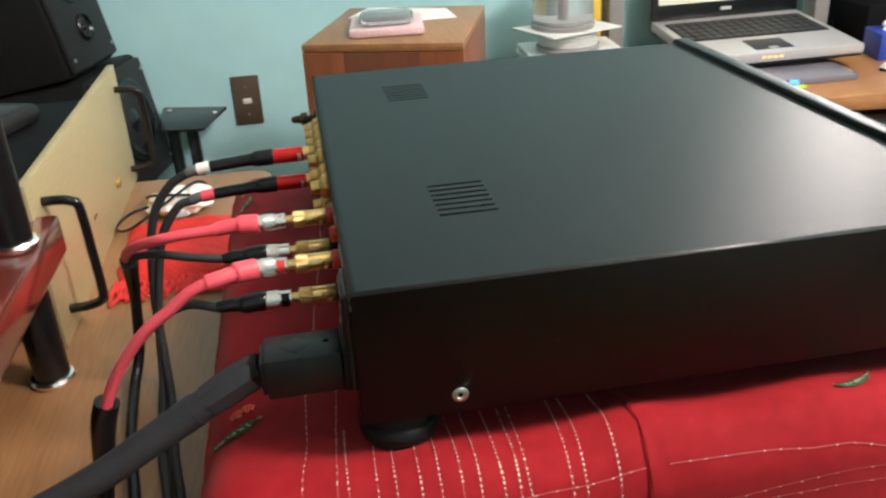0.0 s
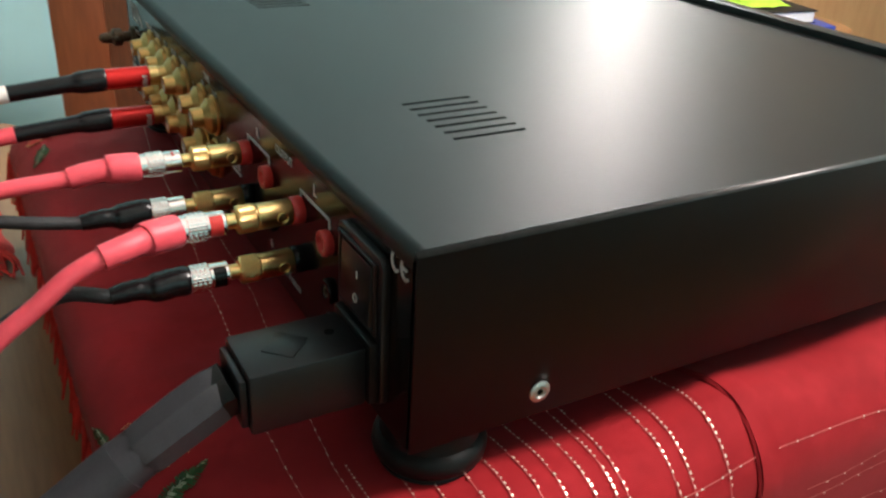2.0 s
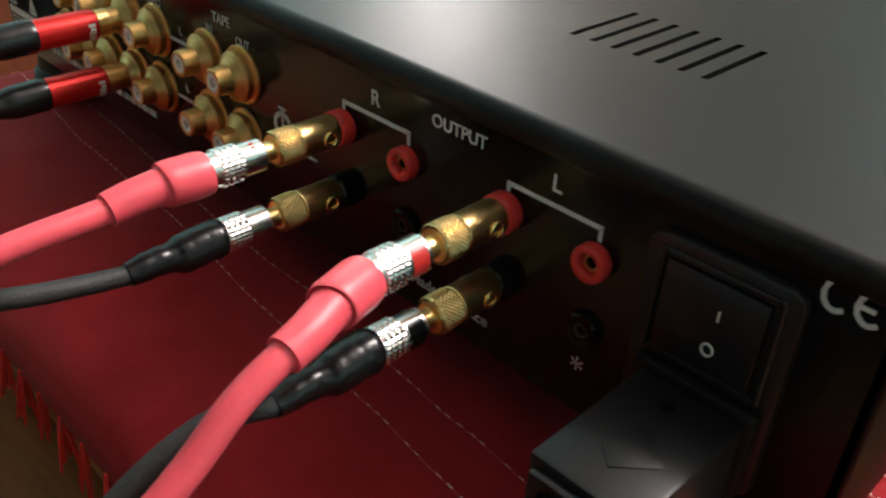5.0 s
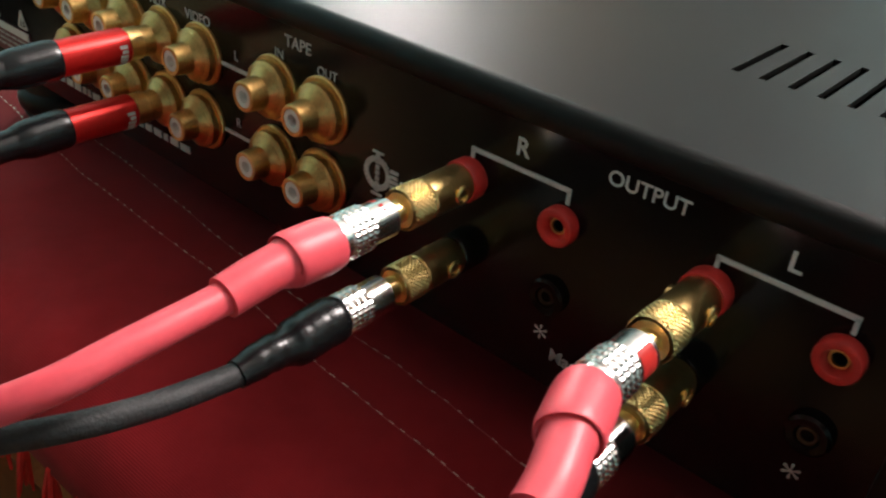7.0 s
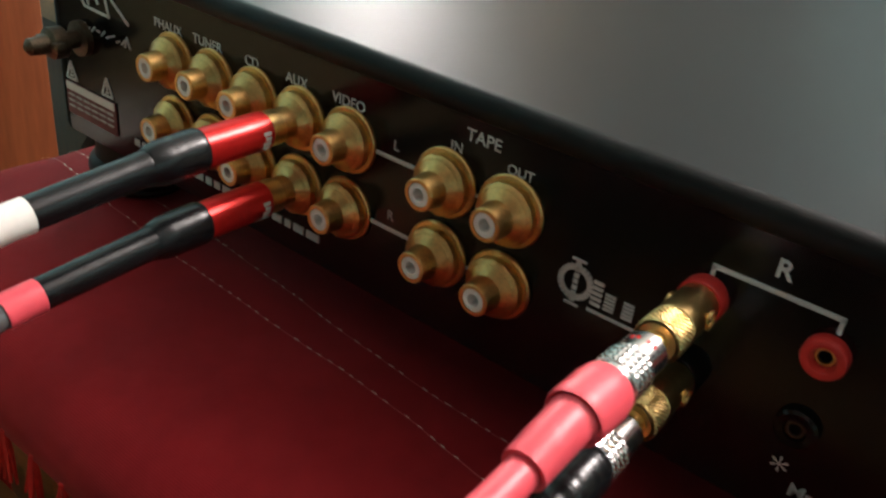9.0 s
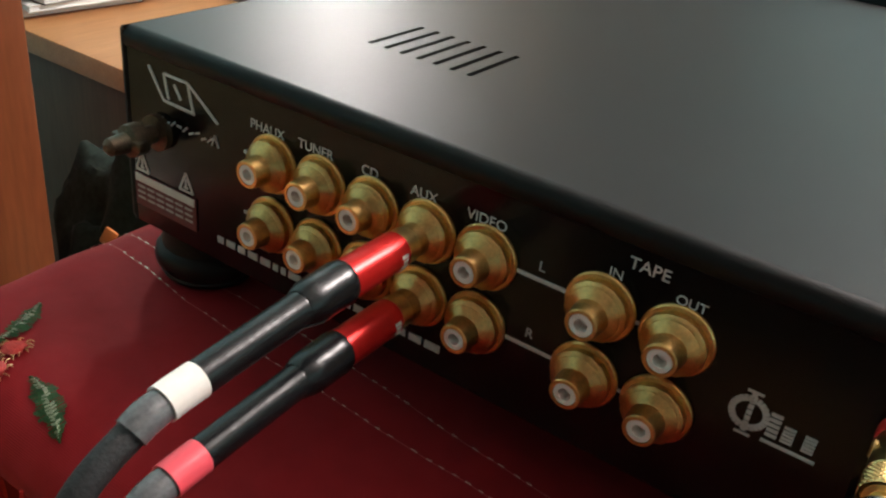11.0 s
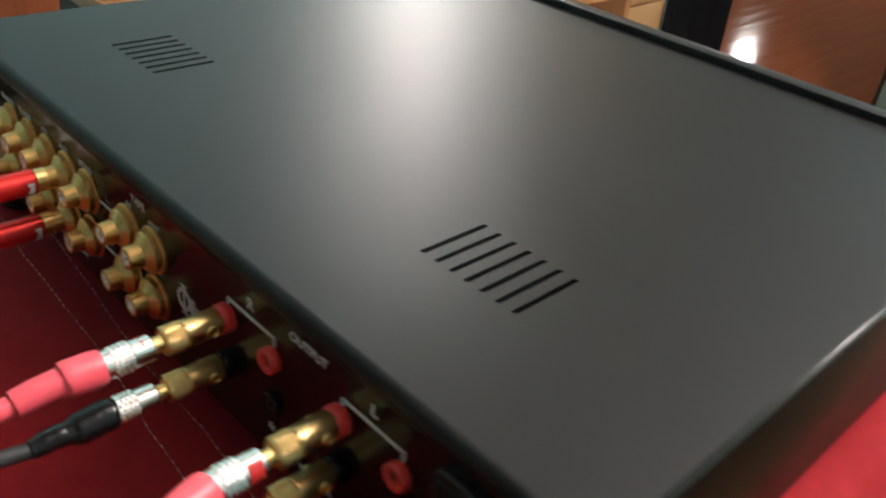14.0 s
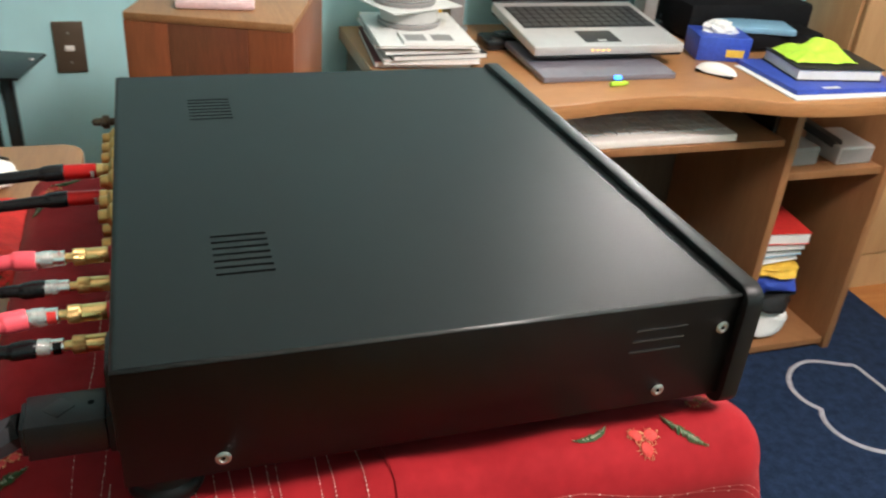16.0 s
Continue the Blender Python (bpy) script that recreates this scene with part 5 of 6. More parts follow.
sstand = thing("speaker_stand", "black metal speaker stand with a flat top plate", "stand", (-0.24, 1.38, -0.006), group="speaker stands")
part("top_plate", slab([(-0.295, 1.330), (-0.205, 1.318), (-0.168, 1.462), (-0.300, 1.500)], 0.694, 0.700, 0.001), M["tube_black"], sstand, "flat black steel plate")
for px, py in ((-0.235, 1.39), (-0.275, 1.41)):
    part("column", box((px - 0.011, py - 0.011, 0.014), (px + 0.011, py + 0.011, 0.694), 0.002), M["tube_black"], sstand, "square black column")
part("base_plate", box((-0.32, 1.26, -0.006), (-0.15, 1.50, 0.014), 0.003), M["tube_black"], sstand)
for px, py in ((-0.190, 1.425), (-0.285, 1.47)):
    part("bolt", lathe([(0.7, 0.006), (0.7018, 0.005), (0.702, 0.001)], Matrix.Translation((px, py, 0)) @ pose(0, 0, 0, 0, -90, 0), 12), M["steel"], sstand)
lstand = thing("speaker_stand", "low black metal stand carrying two stacked monitors", "stand", (-0.48, 1.36, -0.006), group="speaker stands")
part("top_plate", box((-0.66, 1.22, 0.574), (-0.325, 1.50, 0.580), 0.001), M["tube_black"], lstand, "flat black steel plate")
for px in (-0.58, -0.40):
    part("column", box((px - 0.02, 1.34, 0.014), (px + 0.02, 1.38, 0.574), 0.002), M["tube_black"], lstand, "square black column")
part("base_plate", box((-0.64, 1.22, -0.006), (-0.335, 1.50, 0.014), 0.003), M["tube_black"], lstand)


def monitor(base, m, w, d, h, cone, name_label):
    ob = thing("studio_monitor", name_label, "loudspeaker", base, group="black monitors")
    part("cabinet", turned_box((-d, -w / 2, 0), (0, w / 2, h), 0.012, m), M["speaker_black"], ob)
    baffle = part("baffle", turned_box((-0.002, -w / 2 + 0.008, 0.008), (0.010, w / 2 - 0.008, h - 0.008), 0.006, m), M["speaker_grey"], ob, "dark grey moulded baffle")
    for z, r in cone:
        mm = m @ pose(0.0095, 0, z)
        part("surround", lathe([(0.0, r), (0.004, r), (0.0055, r * 0.94), (0.004, r * 0.88), (0.006, r * 0.82), (0.003, r * 0.76), (-0.002, r * 0.5), (-0.004, r * 0.32), (0.001, r * 0.28), (0.004, r * 0.16), (0.005, 0.0005)], mm, 36), M["tube_black"], baffle, "black cone and rubber surround")
    for yy in (-w / 2 + 0.022, w / 2 - 0.022):
        for zz in (0.03, h - 0.03):
            part("bolt", lathe([(0, 0.004), (0.002, 0.0036), (0.0024, 0.0005)], m @ pose(0.0098, yy, zz), 10), M["steel"], baffle)


monitor((-0.45, 1.35, 0.58), pose(-0.325, 1.36, 0.5815, 0, -9, -14), 0.24, 0.30, 0.245, ((0.135, 0.082),), "large black studio monitor with a round woofer")
monitor((-0.50, 1.36, 0.83), pose(-0.385, 1.355, 0.8260, 0, -11, -14), 0.20, 0.28, 0.25, ((0.075, 0.026), (0.175, 0.055)), "black two-way studio monitor stacked on another")


# ---- the desk ----
desk = thing("desk", "honey-coloured computer desk with a wavy front edge and open shelves", "desk", (1.0, 1.2, -0.006))
DZ = 0.735
curve = smooth_line([(0.425, 0.985, 0), (0.56, 0.975, 0), (0.72, 0.979, 0), (0.86, 1.000, 0), (0.96, 1.006, 0), (1.08, 0.985, 0), (1.20, 0.940, 0), (1.32, 0.925, 0), (1.44, 0.932, 0), (1.53, 0.965, 0), (1.565, 1.03, 0), (1.57, 1.12, 0)], 6)
outline = [(p.x, p.y) for p in curve] + [(1.57, 1.505), (0.425, 1.505)]
part("desktop", slab(outline, DZ - 0.030, DZ, 0.004), M["desk"], desk, "honey laminate top with a wavy front")
part("side_board", box((0.440, 0.985, -0.006), (0.462, 1.49, DZ - 0.030), 0.001), M["dark_board"], desk, "dark brown side board")
# dark brown here puts the shade under the desk into the board's colour
part("back_board", box((0.462, 1.455, 0.12), (1.325, 1.475, DZ - 0.030)), M["dark_board"], desk, smooth=None)
part("pedestal_side", box((1.325, 1.06, -0.006), (1.345, 1.49, DZ - 0.030), 0.001), M["desk_side"], desk)
part("pedestal_side", box((1.612, 1.06, -0.006), (1.632, 1.49, DZ - 0.030), 0.001), M["desk_side"], desk)
part("pedestal_back", box((1.345, 1.47, 0.03), (1.612, 1.485, DZ - 0.030)), M["desk_side"], desk, smooth=None)
part("shelf", box((1.345, 1.07, 0.497), (1.612, 1.47, 0.515), 0.001), M["desk_side"], desk)
part("shelf", box((1.345, 1.07, 0.012), (1.612, 1.47, 0.032), 0.001), M["desk_side"], desk)
part("keyboard_tray", box((0.50, 1.04, 0.596), (1.29, 1.38, 0.612), 0.002), M["desk_side"], desk)
for x in (0.485, 1.30):
    part("tray_rail", box((x - 0.006, 1.09, 0.60), (x + 0.006, 1.42, DZ - 0.030), 0.001), M["tube_black"], desk)

board = thing("keyboard", "pale grey computer keyboard on the pull-out tray", "keyboard", (0.99, 1.14, 0.612))
part("case", box((0.80, 1.045, 0.6122), (1.17, 1.19, 0.630), 0.004), M["white_plastic"], board)
for r in range(4):
    for c in range(12):
        part("key", box((0.815 + 0.029 * c, 1.070 + 0.028 * r, 0.6300), (0.840 + 0.029 * c, 1.094 + 0.028 * r, 0.6335), 0.001, 1), M["paper"], board)

# the laptop on its clear cooling stand
cooler = thing("laptop_stand", "clear acrylic laptop cooling stand with a blue light", "stand", (0.9, 1.25, DZ))
part("deck", turned_box((-0.145, -0.165, 0), (0.145, 0.115, 0.013), 0.003, pose(0.880, 1.26, DZ + 0.006, 2.2, 0, 0)), M["acrylic"], cooler)
for x in (0.79, 1.04):
    part("foot", box((x - 0.042, 1.115, DZ + 0.0003), (x - 0.018, 1.135, DZ + 0.0075), 0.001), M["rubber"], cooler)
    part("rear_foot", box((x - 0.012, 1.36, DZ + 0.0003), (x + 0.012, 1.38, DZ + 0.014), 0.001), M["rubber"], cooler)
part("fan", lathe([(0, 0.04), (0.008, 0.04), (0.009, 0.03)], Matrix.Translation((0.900, 1.26, DZ + 0.0215)) @ pose(0, 0, 0, 0, -90, 0), 24), M["tube_black"], cooler)
part("light", box((0.884, 1.088, DZ + 0.004), (0.900, 1.096, DZ + 0.012), 0.002), M["led_blue"], cooler, "lit blue indicator")

laptop = thing("laptop", "open silver and black laptop with its screen on", "laptop", (0.91, 1.28, DZ + 0.03))
lm = pose(0.908, 1.163, 0.766, 5.2, 0, 0)
base = part("base", turned_box((-0.168, 0.0, 0.0), (0.168, 0.252, 0.020), 0.004, lm), M["silver"], laptop, "silver palm rest and base")
part("underside", turned_box((-0.166, 0.003, -0.006), (0.166, 0.250, 0.0005), 0.003, lm), M["tube_black"], laptop)
part("key_bed", turned_box((-0.152, 0.098, 0.0195), (0.152, 0.222, 0.0206), 0.0005, lm), M["dark_keys"], base)
for r in range(5):
    for c in range(15):
        part("key", turned_box((-0.149 + 0.020 * c, 0.102 + 0.0235 * r, 0.0206), (-0.1315 + 0.020 * c, 0.123 + 0.0235 * r, 0.0226), 0.0, lm), M["dark_keys"], base, smooth=None)
part("touchpad", turned_box((-0.050, 0.018, 0.0195), (0.030, 0.078, 0.0206), 0.001, lm), M["dark_keys"], base, "dark touchpad")
part("touchpad_button", turned_box((-0.020, 0.020, 0.0206), (0.0, 0.030, 0.0212), 0.0004, lm), M["silver"], base)
for k in range(4):
    part("indicator", turned_box((-0.045 + 0.012 * k, -0.0008, 0.009), (-0.040 + 0.012 * k, 0.002, 0.012), 0.0, lm), M["led_amber"], base, "lit amber indicator", smooth=None)
sm = lm @ pose(0, 0.250, 0.020, 78, 0, 0)
lid = part("lid", turned_box((-0.168, 0.0, -0.008), (0.168, 0.238, 0.0), 0.003, sm), M["tube_black"], laptop, "black screen lid")
part("display", turned_box((-0.152, 0.032, 0.0), (0.152, 0.226, 0.0008), 0.0, sm), M["screen"], lid, "lit display with a pale picture", smooth=None)
part("mark", turned_box((-0.012, 0.013, 0.0), (0.012, 0.020, 0.0008), 0.0, sm), M["silver"], lid, smooth=None)
bm = bmesh.new()
for a, b, c, d in ((-0.12, 0.05, -0.02, 0.12), (0.0, 0.05, 0.06, 0.10), (-0.10, 0.14, 0.11, 0.20)):
    tmp = turned_box((a, b, 0.0008), (c, d, 0.0011), 0.0, sm)
    merge(bm, tmp)
part("picture", bm, M["desk_side"], lid, "brownish shapes in the picture", smooth=None)

for x, w in ((0.672, 0.017), (1.152, 0.018)):
    sp = thing("desktop_speaker", "slim grey desktop loudspeaker column beside the laptop", "loudspeaker", (x, 1.46, DZ), group="desktop speakers")
    part("column", box((x - w, 1.435, DZ + 0.012), (x + w, 1.49, DZ + 0.27), 0.006), M["grey_plastic"], sp)
    part("foot", lathe([(0, 0.034), (0.006, 0.034), (0.012, 0.020)], Matrix.Translation((x, 1.463, DZ + 0.0003)) @ pose(0, 0, 0, 0, -90, 0), 24), M["grey_plastic"], sp)

printer = thing("printer", "black printer with glossy casing at the back of the desk", "printer", (1.34, 1.41, DZ))
part("body", box((1.195, 1.335, DZ + 0.004), (1.53, 1.50, DZ + 0.085), 0.010), M["matt_black"], printer)
part("paper_tray", box((1.245, 1.245, DZ + 0.004), (1.50, 1.335, DZ + 0.040), 0.006), M["matt_black"], printer, "low black paper tray")
part("raised_back", box((1.20, 1.42, DZ + 0.085), (1.52, 1.50, DZ + 0.32), 0.008), M["matt_black"], printer)
for x in (1.22, 1.50):
    part("foot", box((x - 0.01, 1.35, DZ + 0.0002), (x + 0.01, 1.47, DZ + 0.004)), M["rubber"], printer, smooth=None)
tab = thing("tablet", "pale blue slim case lying on the printer", "case", (1.335, 1.29, DZ + 0.04))
part("body", turned_box((-0.085, -0.042, 0), (0.085, 0.042, 0.014), 0.004, pose(1.335, 1.290, DZ + 0.0405, 0, 0, -16)), M["pale_blue"], tab)
photo = thing("picture_frame", "silver picture frame leaning at the back of the desk", "frame", (1.40, 1.41, DZ + 0.085))
fm = pose(1.405, 1.405, DZ + 0.0855, 80, 0, -6)
part("surround", turned_box((-0.07, 0.0, -0.006), (0.07, 0.10, 0.0), 0.002, fm), M["silver"], photo)
part("photo", turned_box((-0.058, 0.012, 0.0), (0.058, 0.088, 0.0006), 0.0, fm), M["dark_keys"], photo, smooth=None)

mouse = thing("mouse", "white computer mouse on the desk", "mouse", (1.125, 1.115, DZ))
bm = bmesh.new()
bmesh.ops.create_uvsphere(bm, u_segments=28, v_segments=16, radius=1)
mm = pose(1.135, 1.118, DZ, 0, 0, -52) @ Matrix.Diagonal((0.84, 0.84, 0.84, 1))
for v in bm.verts:
    v.co = mm @ Vector((0.052 * v.co.x, 0.029 * v.co.y * (1 - 0.12 * v.co.x), max(0.001 + 0.026 * v.co.z, 0.006)))
part("shell", bm, M["white_plastic"], mouse, smooth=60)
part("sole", turned_box((-0.046, -0.025, 0.0003), (0.046, 0.025, 0.007), 0.002, mm), M["tube_black"], mouse)

tis = thing("tissue_box", "blue cardboard tissue box with a tissue pulled out", "box", (1.215, 1.21, DZ))
tm = pose(1.208, 1.235, DZ + 0.0004, 0, 0, -14)
part("carton", turned_box((-0.058, -0.045, 0), (0.058, 0.045, 0.052), 0.002, tm), M["blue_card"], tis)
part("badge", turned_box((0.005, -0.0458, 0.010), (0.045, -0.0448, 0.026), 0.0, tm), M["yellow"], tis, smooth=None)
bm = bmesh.new()
bmesh.ops.create_icosphere(bm, subdivisions=3, radius=1)
for v in bm.verts:
    k = 1 + 0.5 * noise.noise(v.co * 2.6)
    v.co = tm @ Vector((0.034 * v.co.x * k, 0.020 * v.co.y * k, max(0.055 + 0.022 * v.co.z * k, 0.0515)))
part("tissue", bm, M["paper"], tis, "crumpled white tissue", smooth=25)

solo("paper_sheet", slab([(1.203, 0.948), (1.478, 0.948), (1.50, 1.16), (1.208, 1.16)], DZ + 0.0004, DZ + 0.0024), M["paper"], "white printed sheet under a blue folder", "paper", smooth=None)
fold = thing("folder", "royal blue cardboard folder on the desk", "folder", (1.34, 1.08, DZ))
part("cover", slab([(1.222, 0.972), (1.475, 0.966), (1.52, 1.17), (1.222, 1.172)], DZ + 0.0026, DZ + 0.012, 0.001), M["blue_card"], fold)
part("sticker", slab([(1.29, 0.975), (1.33, 0.975), (1.33, 0.985), (1.29, 0.985)], DZ + 0.0121, DZ + 0.0125), M["paper"], fold, smooth=None)
book = thing("book", "thick book with a dark cover on the blue folder", "book", (1.36, 1.08, DZ + 0.012))
bmat = pose(1.365, 1.083, DZ + 0.0123, 0, 0, -8)
part("page_block", turned_box((-0.093, -0.068, 0.002), (0.093, 0.068, 0.023), 0.0, bmat), M["paper"], book, smooth=None)
part("cover", turned_box((-0.097, -0.072, 0.023), (0.097, 0.072, 0.0255), 0.0008, bmat), M["speaker_grey"], book)
part("cover", turned_box((-0.097, -0.072, 0.0), (0.097, 0.072, 0.002), 0.0006, bmat), M["speaker_grey"], book)
cloth = thing("duster", "crumpled neon green cleaning cloth on the book", "cloth", (1.34, 1.1, DZ + 0.038))
bm = bmesh.new()
n = 34
rows = []
for i in range(n + 1):
    row = []
    for j in range(n + 1):
        a, b = i / n * 2 - 1, j / n * 2 - 1
        e = max(0, 1 - max(abs(a), abs(b)) ** 3)
        z = 0.0262 + (0.012 + 0.034 * e * (0.5 + 0.7 * noise.noise((a * 1.6, b * 1.6, 3))) + 0.006 * noise.noise((a * 3, b * 3, 9))) * (0.25 + 0.75 * e)
        row.append(bm.verts.new(bmat @ Vector((0.072 * a * (1 + 0.12 * noise.noise((b * 2, 0, 5))) - 0.018, 0.050 * b * (1 + 0.15 * noise.noise((a * 2, 3, 5))) + 0.006, max(z, 0.0262)))))
    rows.append(row)
for i in range(n):
    for j in range(n):
        bm.faces.new((rows[i][j], rows[i + 1][j], rows[i + 1][j + 1], rows[i][j + 1]))
part("folds", bm, M["neon"], cloth, smooth=60)

solo("phone_dock", box((0.695, 1.30, DZ + 0.0003), (0.765, 1.37, DZ + 0.022), 0.006), M["tube_black"], "small black dock on the desk", "dock")
solo("highlighter", lathe([(-0.03, 0.004), (-0.028, 0.006), (0.024, 0.006), (0.026, 0.0045), (0.034, 0.004)], pose(0.880, 1.066, DZ + 0.0052, 0, 0, 5) @ Matrix.Diagonal((0.62, 0.8, 0.8, 1)), 16), M["neon"], "lime green pen lying on the desk", "pen")

# magazines, disc spindles and papers at the near end of the desk
z = DZ + 0.0004
rng = random.Random(8)
for k, (h, mk) in enumerate(((0.012, "maroon"), (0.008, "paper"), (0.010, "speaker_grey"), (0.006, "paper"), (0.007, "grey_plastic"), (0.005, "paper"))):
    mg = thing("magazine", "stacked magazine with worn " + ("white" if mk == "paper" else "dark") + " cover", "magazine", (0.54, 1.30, z), group="stacked magazines")
    mm = pose(0.545 + rng.uniform(-0.01, 0.01), 1.315 + rng.uniform(-0.01, 0.01), z, 0, 0, rng.uniform(-7, 7))
    part("page_block", turned_box((-0.094, -0.118, 0.0006), (0.094, 0.118, h - 0.0006), 0.0, mm), M["paper"], mg, smooth=None)
    part("cover", turned_box((-0.096, -0.120, h - 0.0006), (0.096, 0.120, h), 0.0, mm), M[mk], mg, smooth=None)
    part("cover", turned_box((-0.096, -0.120, 0.0), (0.096, 0.120, 0.0006), 0.0, mm), M[mk], mg, smooth=None)
    z += h + 0.0003
leaf = thing("leaflet", "white leaflet with grey pictures on the magazines", "leaflet", (0.545, 1.23, z))
part("sheet", turned_box((-0.060, -0.038, 0), (0.060, 0.038, 0.004), 0.0, pose(0.548, 1.228, z, 0, 0, -4)), M["paper"], leaf, smooth=None)
for a in (-0.035, 0.018):
    part("picture", turned_box((a - 0.018, -0.024, 0.004), (a + 0.022, 0.016, 0.0043), 0.0, pose(0.548, 1.228, z, 0, 0, -4)), M["grey_plastic"], leaf, smooth=None)


def spindle(x, y, z, discs, tall):
    ob = thing("disc_spindle", "clear-covered spindle of white discs", "spindle", (x, y, z), group="disc spindles")
    up = Matrix.Translation((x, y, z)) @ pose(0, 0, 0, 0, -90, 0)
    part("base", lathe([(0, 0.062), (0.004, 0.064), (0.009, 0.064), (0.011, 0.060)], up, 40), M["grey_plastic"], ob)
    for k in range(discs):
        a = 0.0115 + 0.0042 * k
        part("disc", lathe([(a, 0.0595), (a + 0.0012, 0.0600), (a + 0.0024, 0.0595)], up, 40), M["paper"], ob)
    part("pin", lathe([(0.011, 0.007), (tall - 0.01, 0.007), (tall - 0.006, 0.004)], up, 16), M["grey_plastic"], ob)
    if tall > 0.05:
        part("cover", lathe([(0.011, 0.0612), (tall, 0.0608), (tall + 0.003, 0.057), (tall + 0.003, 0.0005)], up, 40, close=False), M["clear_plastic"], ob, "clear plastic cover")


spindle(0.535, 1.345, z, 6, 0.038)
sheet_z = z + 0.040
solo("paper_sheet", turned_box((-0.085, -0.07, 0), (0.085, 0.07, 0.0022), 0.0, pose(0.533, 1.348, sheet_z, 0, 0, 20)), M["paper"], "loose white sheets on the disc spindle", "paper", smooth=None)
spindle(0.525, 1.350, sheet_z + 0.0024, 2, 0.11)
solo("folder", box((0.605, 1.43, DZ + 0.0003), (0.635, 1.50, DZ + 0.20), 0.002), M["yellow"], "yellow box file standing on the desk", "folder")

# inside the pedestal
for k, (x, y, w, d, h, mk, lab) in enumerate(((1.405, 1.16, 0.045, 0.06, 0.045, "grey_plastic", "small grey electronic box on the shelf"), (1.545, 1.15, 0.05, 0.06, 0.045, "silver", "small silver electronic box on the shelf"))):
    b = thing("electronics_box", lab, "box", (x, y, 0.515), group="small boxes")
    part("case", box((x - w, y - d, 0.5152), (x + w, y + d, 0.5152 + h), 0.006), M[mk], b)
    part("face", box((x - w + 0.006, y - d - 0.001, 0.5212), (x + w - 0.006, y - d + 0.001, 0.5092 + h), 0.0), M["grey_plastic"], b, smooth=None)
rem = thing("remote_control", "dark remote control leaning on the boxes", "remote", (1.47, 1.18, 0.515))
part("body", turned_box((-0.022, -0.085, 0), (0.022, 0.085, 0.020), 0.006, pose(1.475, 1.185, 0.566, 18, 8, 35)), M["speaker_grey"], rem)
z = 0.0325
for h, mk, lab in ((0.085, "paper", "white"), (0.06, "speaker_grey", "dark grey"), (0.05, "blue_card", "blue"), (0.03, "yellow", "yellow")):
    m = pose(1.44 + 0.01 * (h > 0.055), 1.19, z, 0, 0, 6 - 100 * h)
    bm = bmesh.new()
    bmesh.ops.create_icosphere(bm, subdivisions=4, radius=1)
    for v in bm.verts:
        k = 1 + 0.22 * noise.noise(v.co * 1.9 + Vector((h * 90, 0, 0)))
        sq = Vector([math.copysign(abs(c) ** 0.55, c) for c in v.co])
        v.co = m @ Vector((0.070 * sq.x * k, 0.10 * sq.y * k, max(h * 0.5 + h * 0.5 * sq.z * k, 0.0)))
    solo("bag", bm, M[mk], f"crumpled {lab} plastic bag on the bottom shelf", "bag", smooth=40, group="bags on the shelf")
    z += h * 0.92
z += 0.012
for k, (h, mk, lab) in enumerate(((0.018, "paper", "white paperback book in the pedestal stack"), (0.016, "pale_blue", "pale blue paperback book in the pedestal stack"), (0.020, "green_bag", "dark green book in the pedestal stack"), (0.03, "red_plastic", "red hardback book in the pedestal stack"))):
    bk = thing("book", lab, "book", (1.43, 1.2, z), group="stacked books")
    m = pose(1.43 + 0.006 * k, 1.20 - 0.004 * k, z, 0, 0, 5 - 4 * k)
    part("page_block", turned_box((-0.058, -0.085, 0.0015), (0.058, 0.085, h - 0.0015), 0.0, m), M["paper"], bk, smooth=None)
    part("cover", turned_box((-0.061, -0.088, h - 0.0015), (0.061, 0.088, h), 0.0005, m), M[mk], bk)
    part("cover", turned_box((-0.061, -0.088, 0), (0.061, 0.088, 0.0015), 0.0005, m), M[mk], bk)
    z += h + 0.0004

# wardrobe and the garment beside it
ward = thing("wardrobe", "light beech wardrobe with a drawer and metal handle", "wardrobe", (1.94, 1.41, -0.006))
part("carcass", box((1.655, 1.325, -0.006), (2.215, 1.515, 2.05), 0.002), M["wardrobe"], ward)
part("plinth", box((1.66, 1.313, -0.006), (2.21, 1.325, 0.106)), M["wardrobe"], ward, smooth=None)
dr = part("drawer", box((1.66, 1.306, 0.112), (2.21, 1.3245, 0.494), 0.002), M["wardrobe"], ward, "large beech drawer front")
part("door", box((1.66, 1.306, 0.500), (2.21, 1.3245, 2.04), 0.002), M["wardrobe"], ward, "tall beech door")
part("handle", tube([(1.915, 1.307, 0.409), (1.917, 1.290, 0.409), (1.93, 1.283, 0.409), (1.962, 1.283, 0.409), (1.975, 1.290, 0.409), (1.977, 1.307, 0.409)], 0.004, 10, 5), M["steel"], dr, "curved metal handle")
note = solo("sticky_note", turned_box((-0.05, -0.001, -0.03), (0.05, 0.0, 0.04), 0.0, pose(1.93, 1.3052, 0.775, 0, 8, 0)), M["yellow"], "yellow paper note on the wardrobe door", "note", smooth=None)

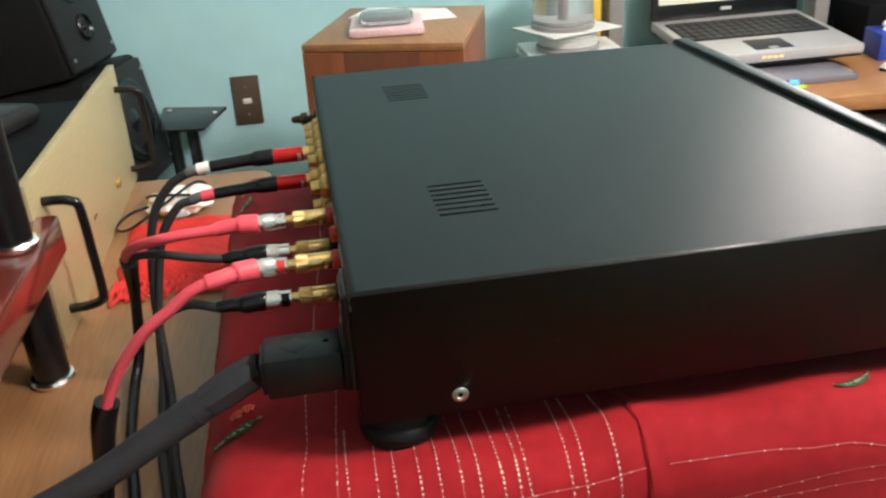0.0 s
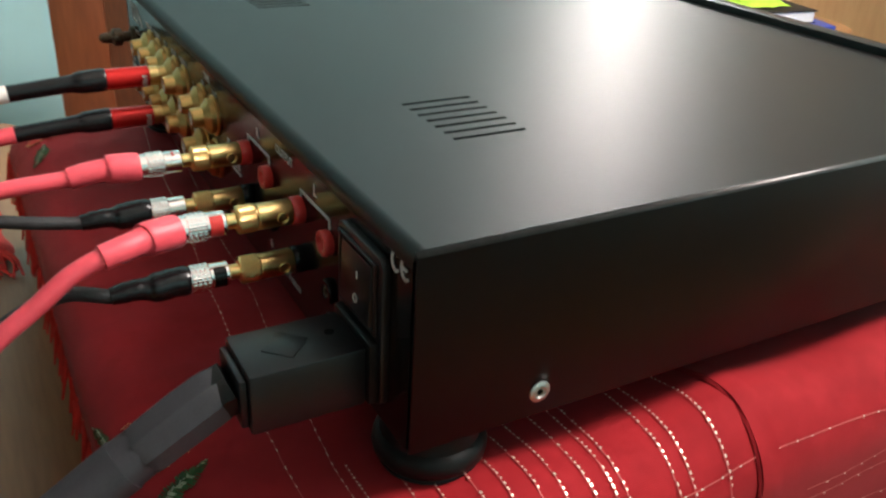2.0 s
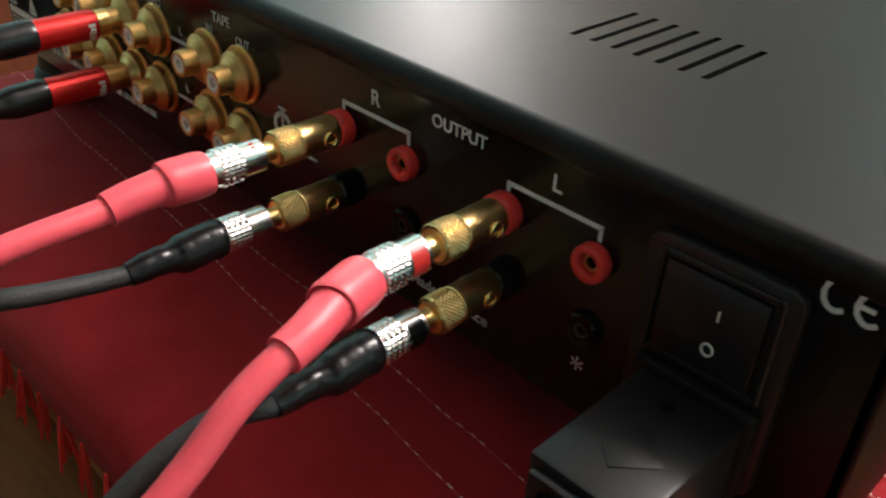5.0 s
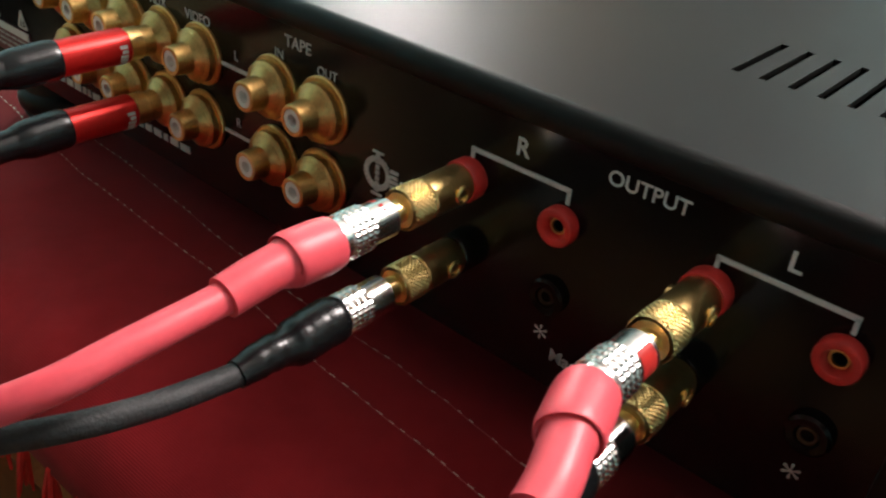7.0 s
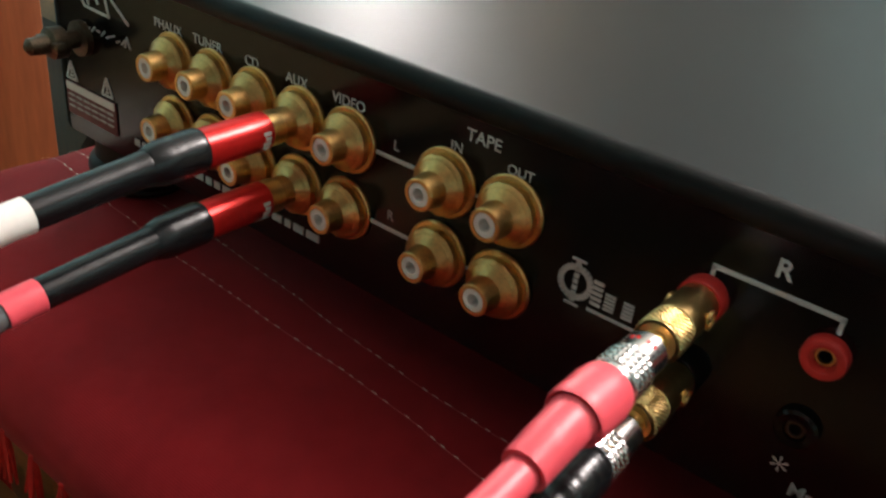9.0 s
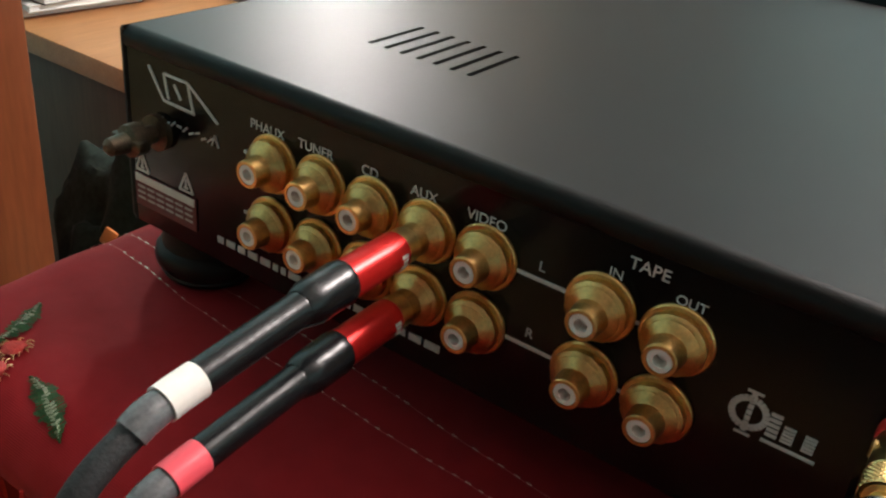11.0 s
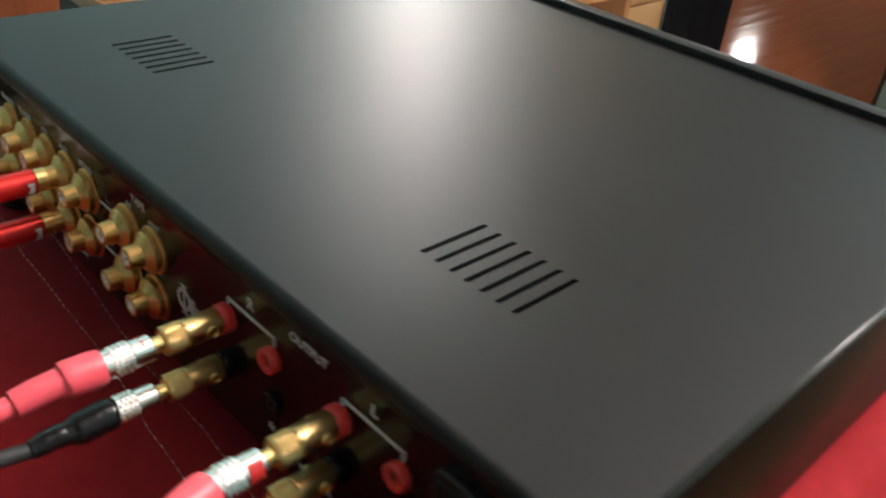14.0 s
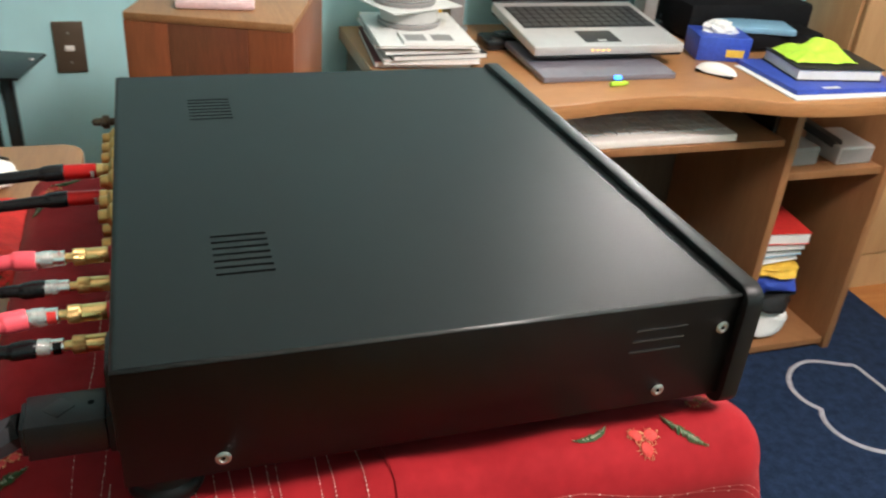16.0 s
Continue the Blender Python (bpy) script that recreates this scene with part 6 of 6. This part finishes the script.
bm = bmesh.new()
nu, nv = 60, 50
rows = []
for i in range(nu + 1):
    a = i / nu
    row = []
    for j in range(nv + 1):
        b = j / nv
        hem = 0.09 + 0.10 * max(0, a - 0.55) + 0.03 * math.sin(a * 7)
        zz = 1.62 - (1.62 - hem) * b
        xx = 2.235 + 0.29 * a * (0.75 + 0.30 * b) - 0.05 * b * (1 - a)
        yy = 1.265 + 0.022 * math.sin(a * 17 + b * 1.2) * (0.35 + 0.65 * b) + 0.012 * noise.noise((a * 4, b * 4, 1)) + 0.20 * (1 - b) ** 3 * 0.1
        row.append(bm.verts.new((xx, yy, zz)))
    rows.append(row)
for i in range(nu):
    for j in range(nv):
        bm.faces.new((rows[i][j], rows[i][j + 1], rows[i + 1][j + 1], rows[i + 1][j]))
coat = thing("coat", "long black garment hanging beside the wardrobe", "garment", (2.38, 1.27, 1.62))
g = part("fabric", bm, M["black_cloth"], coat, smooth=80)
g.modifiers.new("thick", "SOLIDIFY").thickness = 0.012
part("hook_bar", tube([(2.22, 1.27, 1.625), (2.38, 1.27, 1.64), (2.54, 1.27, 1.625)], 0.008, 10, 6), M["steel"], coat)
part("hook", tube([(2.38, 1.27, 1.64), (2.38, 1.27, 1.70), (2.38, 1.31, 1.72), (2.38, 1.40, 1.72), (2.38, 1.519, 1.72)], 0.004, 8, 6), M["steel"], coat)

# bag and clutter on the floor between the table and the desk
sack = thing("backpack", "dark green nylon backpack with an orange tag on the floor", "bag", (0.33, 0.85, -0.006))
bm = bmesh.new()
bmesh.ops.create_icosphere(bm, subdivisions=5, radius=1)
for v in bm.verts:
    k = 1 + 0.16 * noise.noise(v.co * 2.3) + 0.07 * noise.noise(v.co * 6.1)
    sq = Vector([math.copysign(abs(c) ** 0.7, c) for c in v.co])
    v.co = Vector((0.335 + 0.085 * sq.x * k, 0.80 + 0.15 * sq.y * k, max(0.36 + 0.365 * sq.z * k, -0.005)))
part("body", bm, M["green_bag"], sack, smooth=60)
part("strap", tube([(0.285, 0.74, 0.70), (0.262, 0.70, 0.62), (0.255, 0.69, 0.48), (0.27, 0.70, 0.30)], 0.011, 10, 8, flat=0.4), M["tube_black"], sack)
part("tag", turned_box((-0.002, -0.007, -0.009), (0.002, 0.007, 0.009), 0.002, pose(0.249, 0.79, 0.665, 25, 10, 20)), M["orange"], sack, "orange fabric tag")


# ---- rugs and floor boards ----
rug = thing("rug", "navy blue pile rug with a pale grey heart outline", "rug", (1.2, 0.92, -0.006))
part("woven_body", box((0.47, 0.545, -0.0055), (1.895, 1.30, 0.004), 0.002), M["rug_blue"], rug)
heart = []
for k in range(65):
    w = 2 * math.pi * k / 64
    r = 0.152 - 0.050 * math.exp(-abs((w - math.pi) / 0.36) ** 1.3) - 0.022 * max(math.cos(w), 0) + 0.034 * math.exp(-abs(w - 0.75) / 0.24)
    heart.append((1.535 + r * math.cos(w) * 0.92 + 0.0, 0.850 + r * math.sin(w) * 1.10, 0.0042))
part("heart_outline", tube(heart, 0.0062, 8, 3, flat=0.4), M["rug_grey"], rug, "pale grey heart outline")
per = thing("persian_rug", "brown and cream patterned woollen rug", "rug", (1.4, -0.6, -0.006))
part("woven_body", box((0.42, -1.75, -0.0055), (2.45, 0.538, 0.002), 0.001), M["persian"], per)
part("border", box((0.42, 0.505, 0.0012), (2.45, 0.525, 0.0031)), M["persian_cream"], per, smooth=None)

plank_mesh = None
w_p, l_p = 0.095, 0.78
row = 0
y = -0.45
while y < 3.4:
    x = 1.30 - 0.31 * (row % 3)
    while x < 3.05:
        if plank_mesh is None:
            bm = box((0.0006, 0.0006, -0.012), (l_p - 0.0006, w_p - 0.0006, 0.0), 0.0009, 1)
            plank = link_mesh("floor_board", bm, M["parquet"], None, 30)
            plank_mesh = plank.data
        else:
            plank = new("floor_board", plank_mesh)
        plank.parent = floor
        plank.location = (x, y, -0.006 + 0.0004 * math.sin(7.3 * x + 3.1 * y))
        x += l_p
    y += w_p
    row += 1
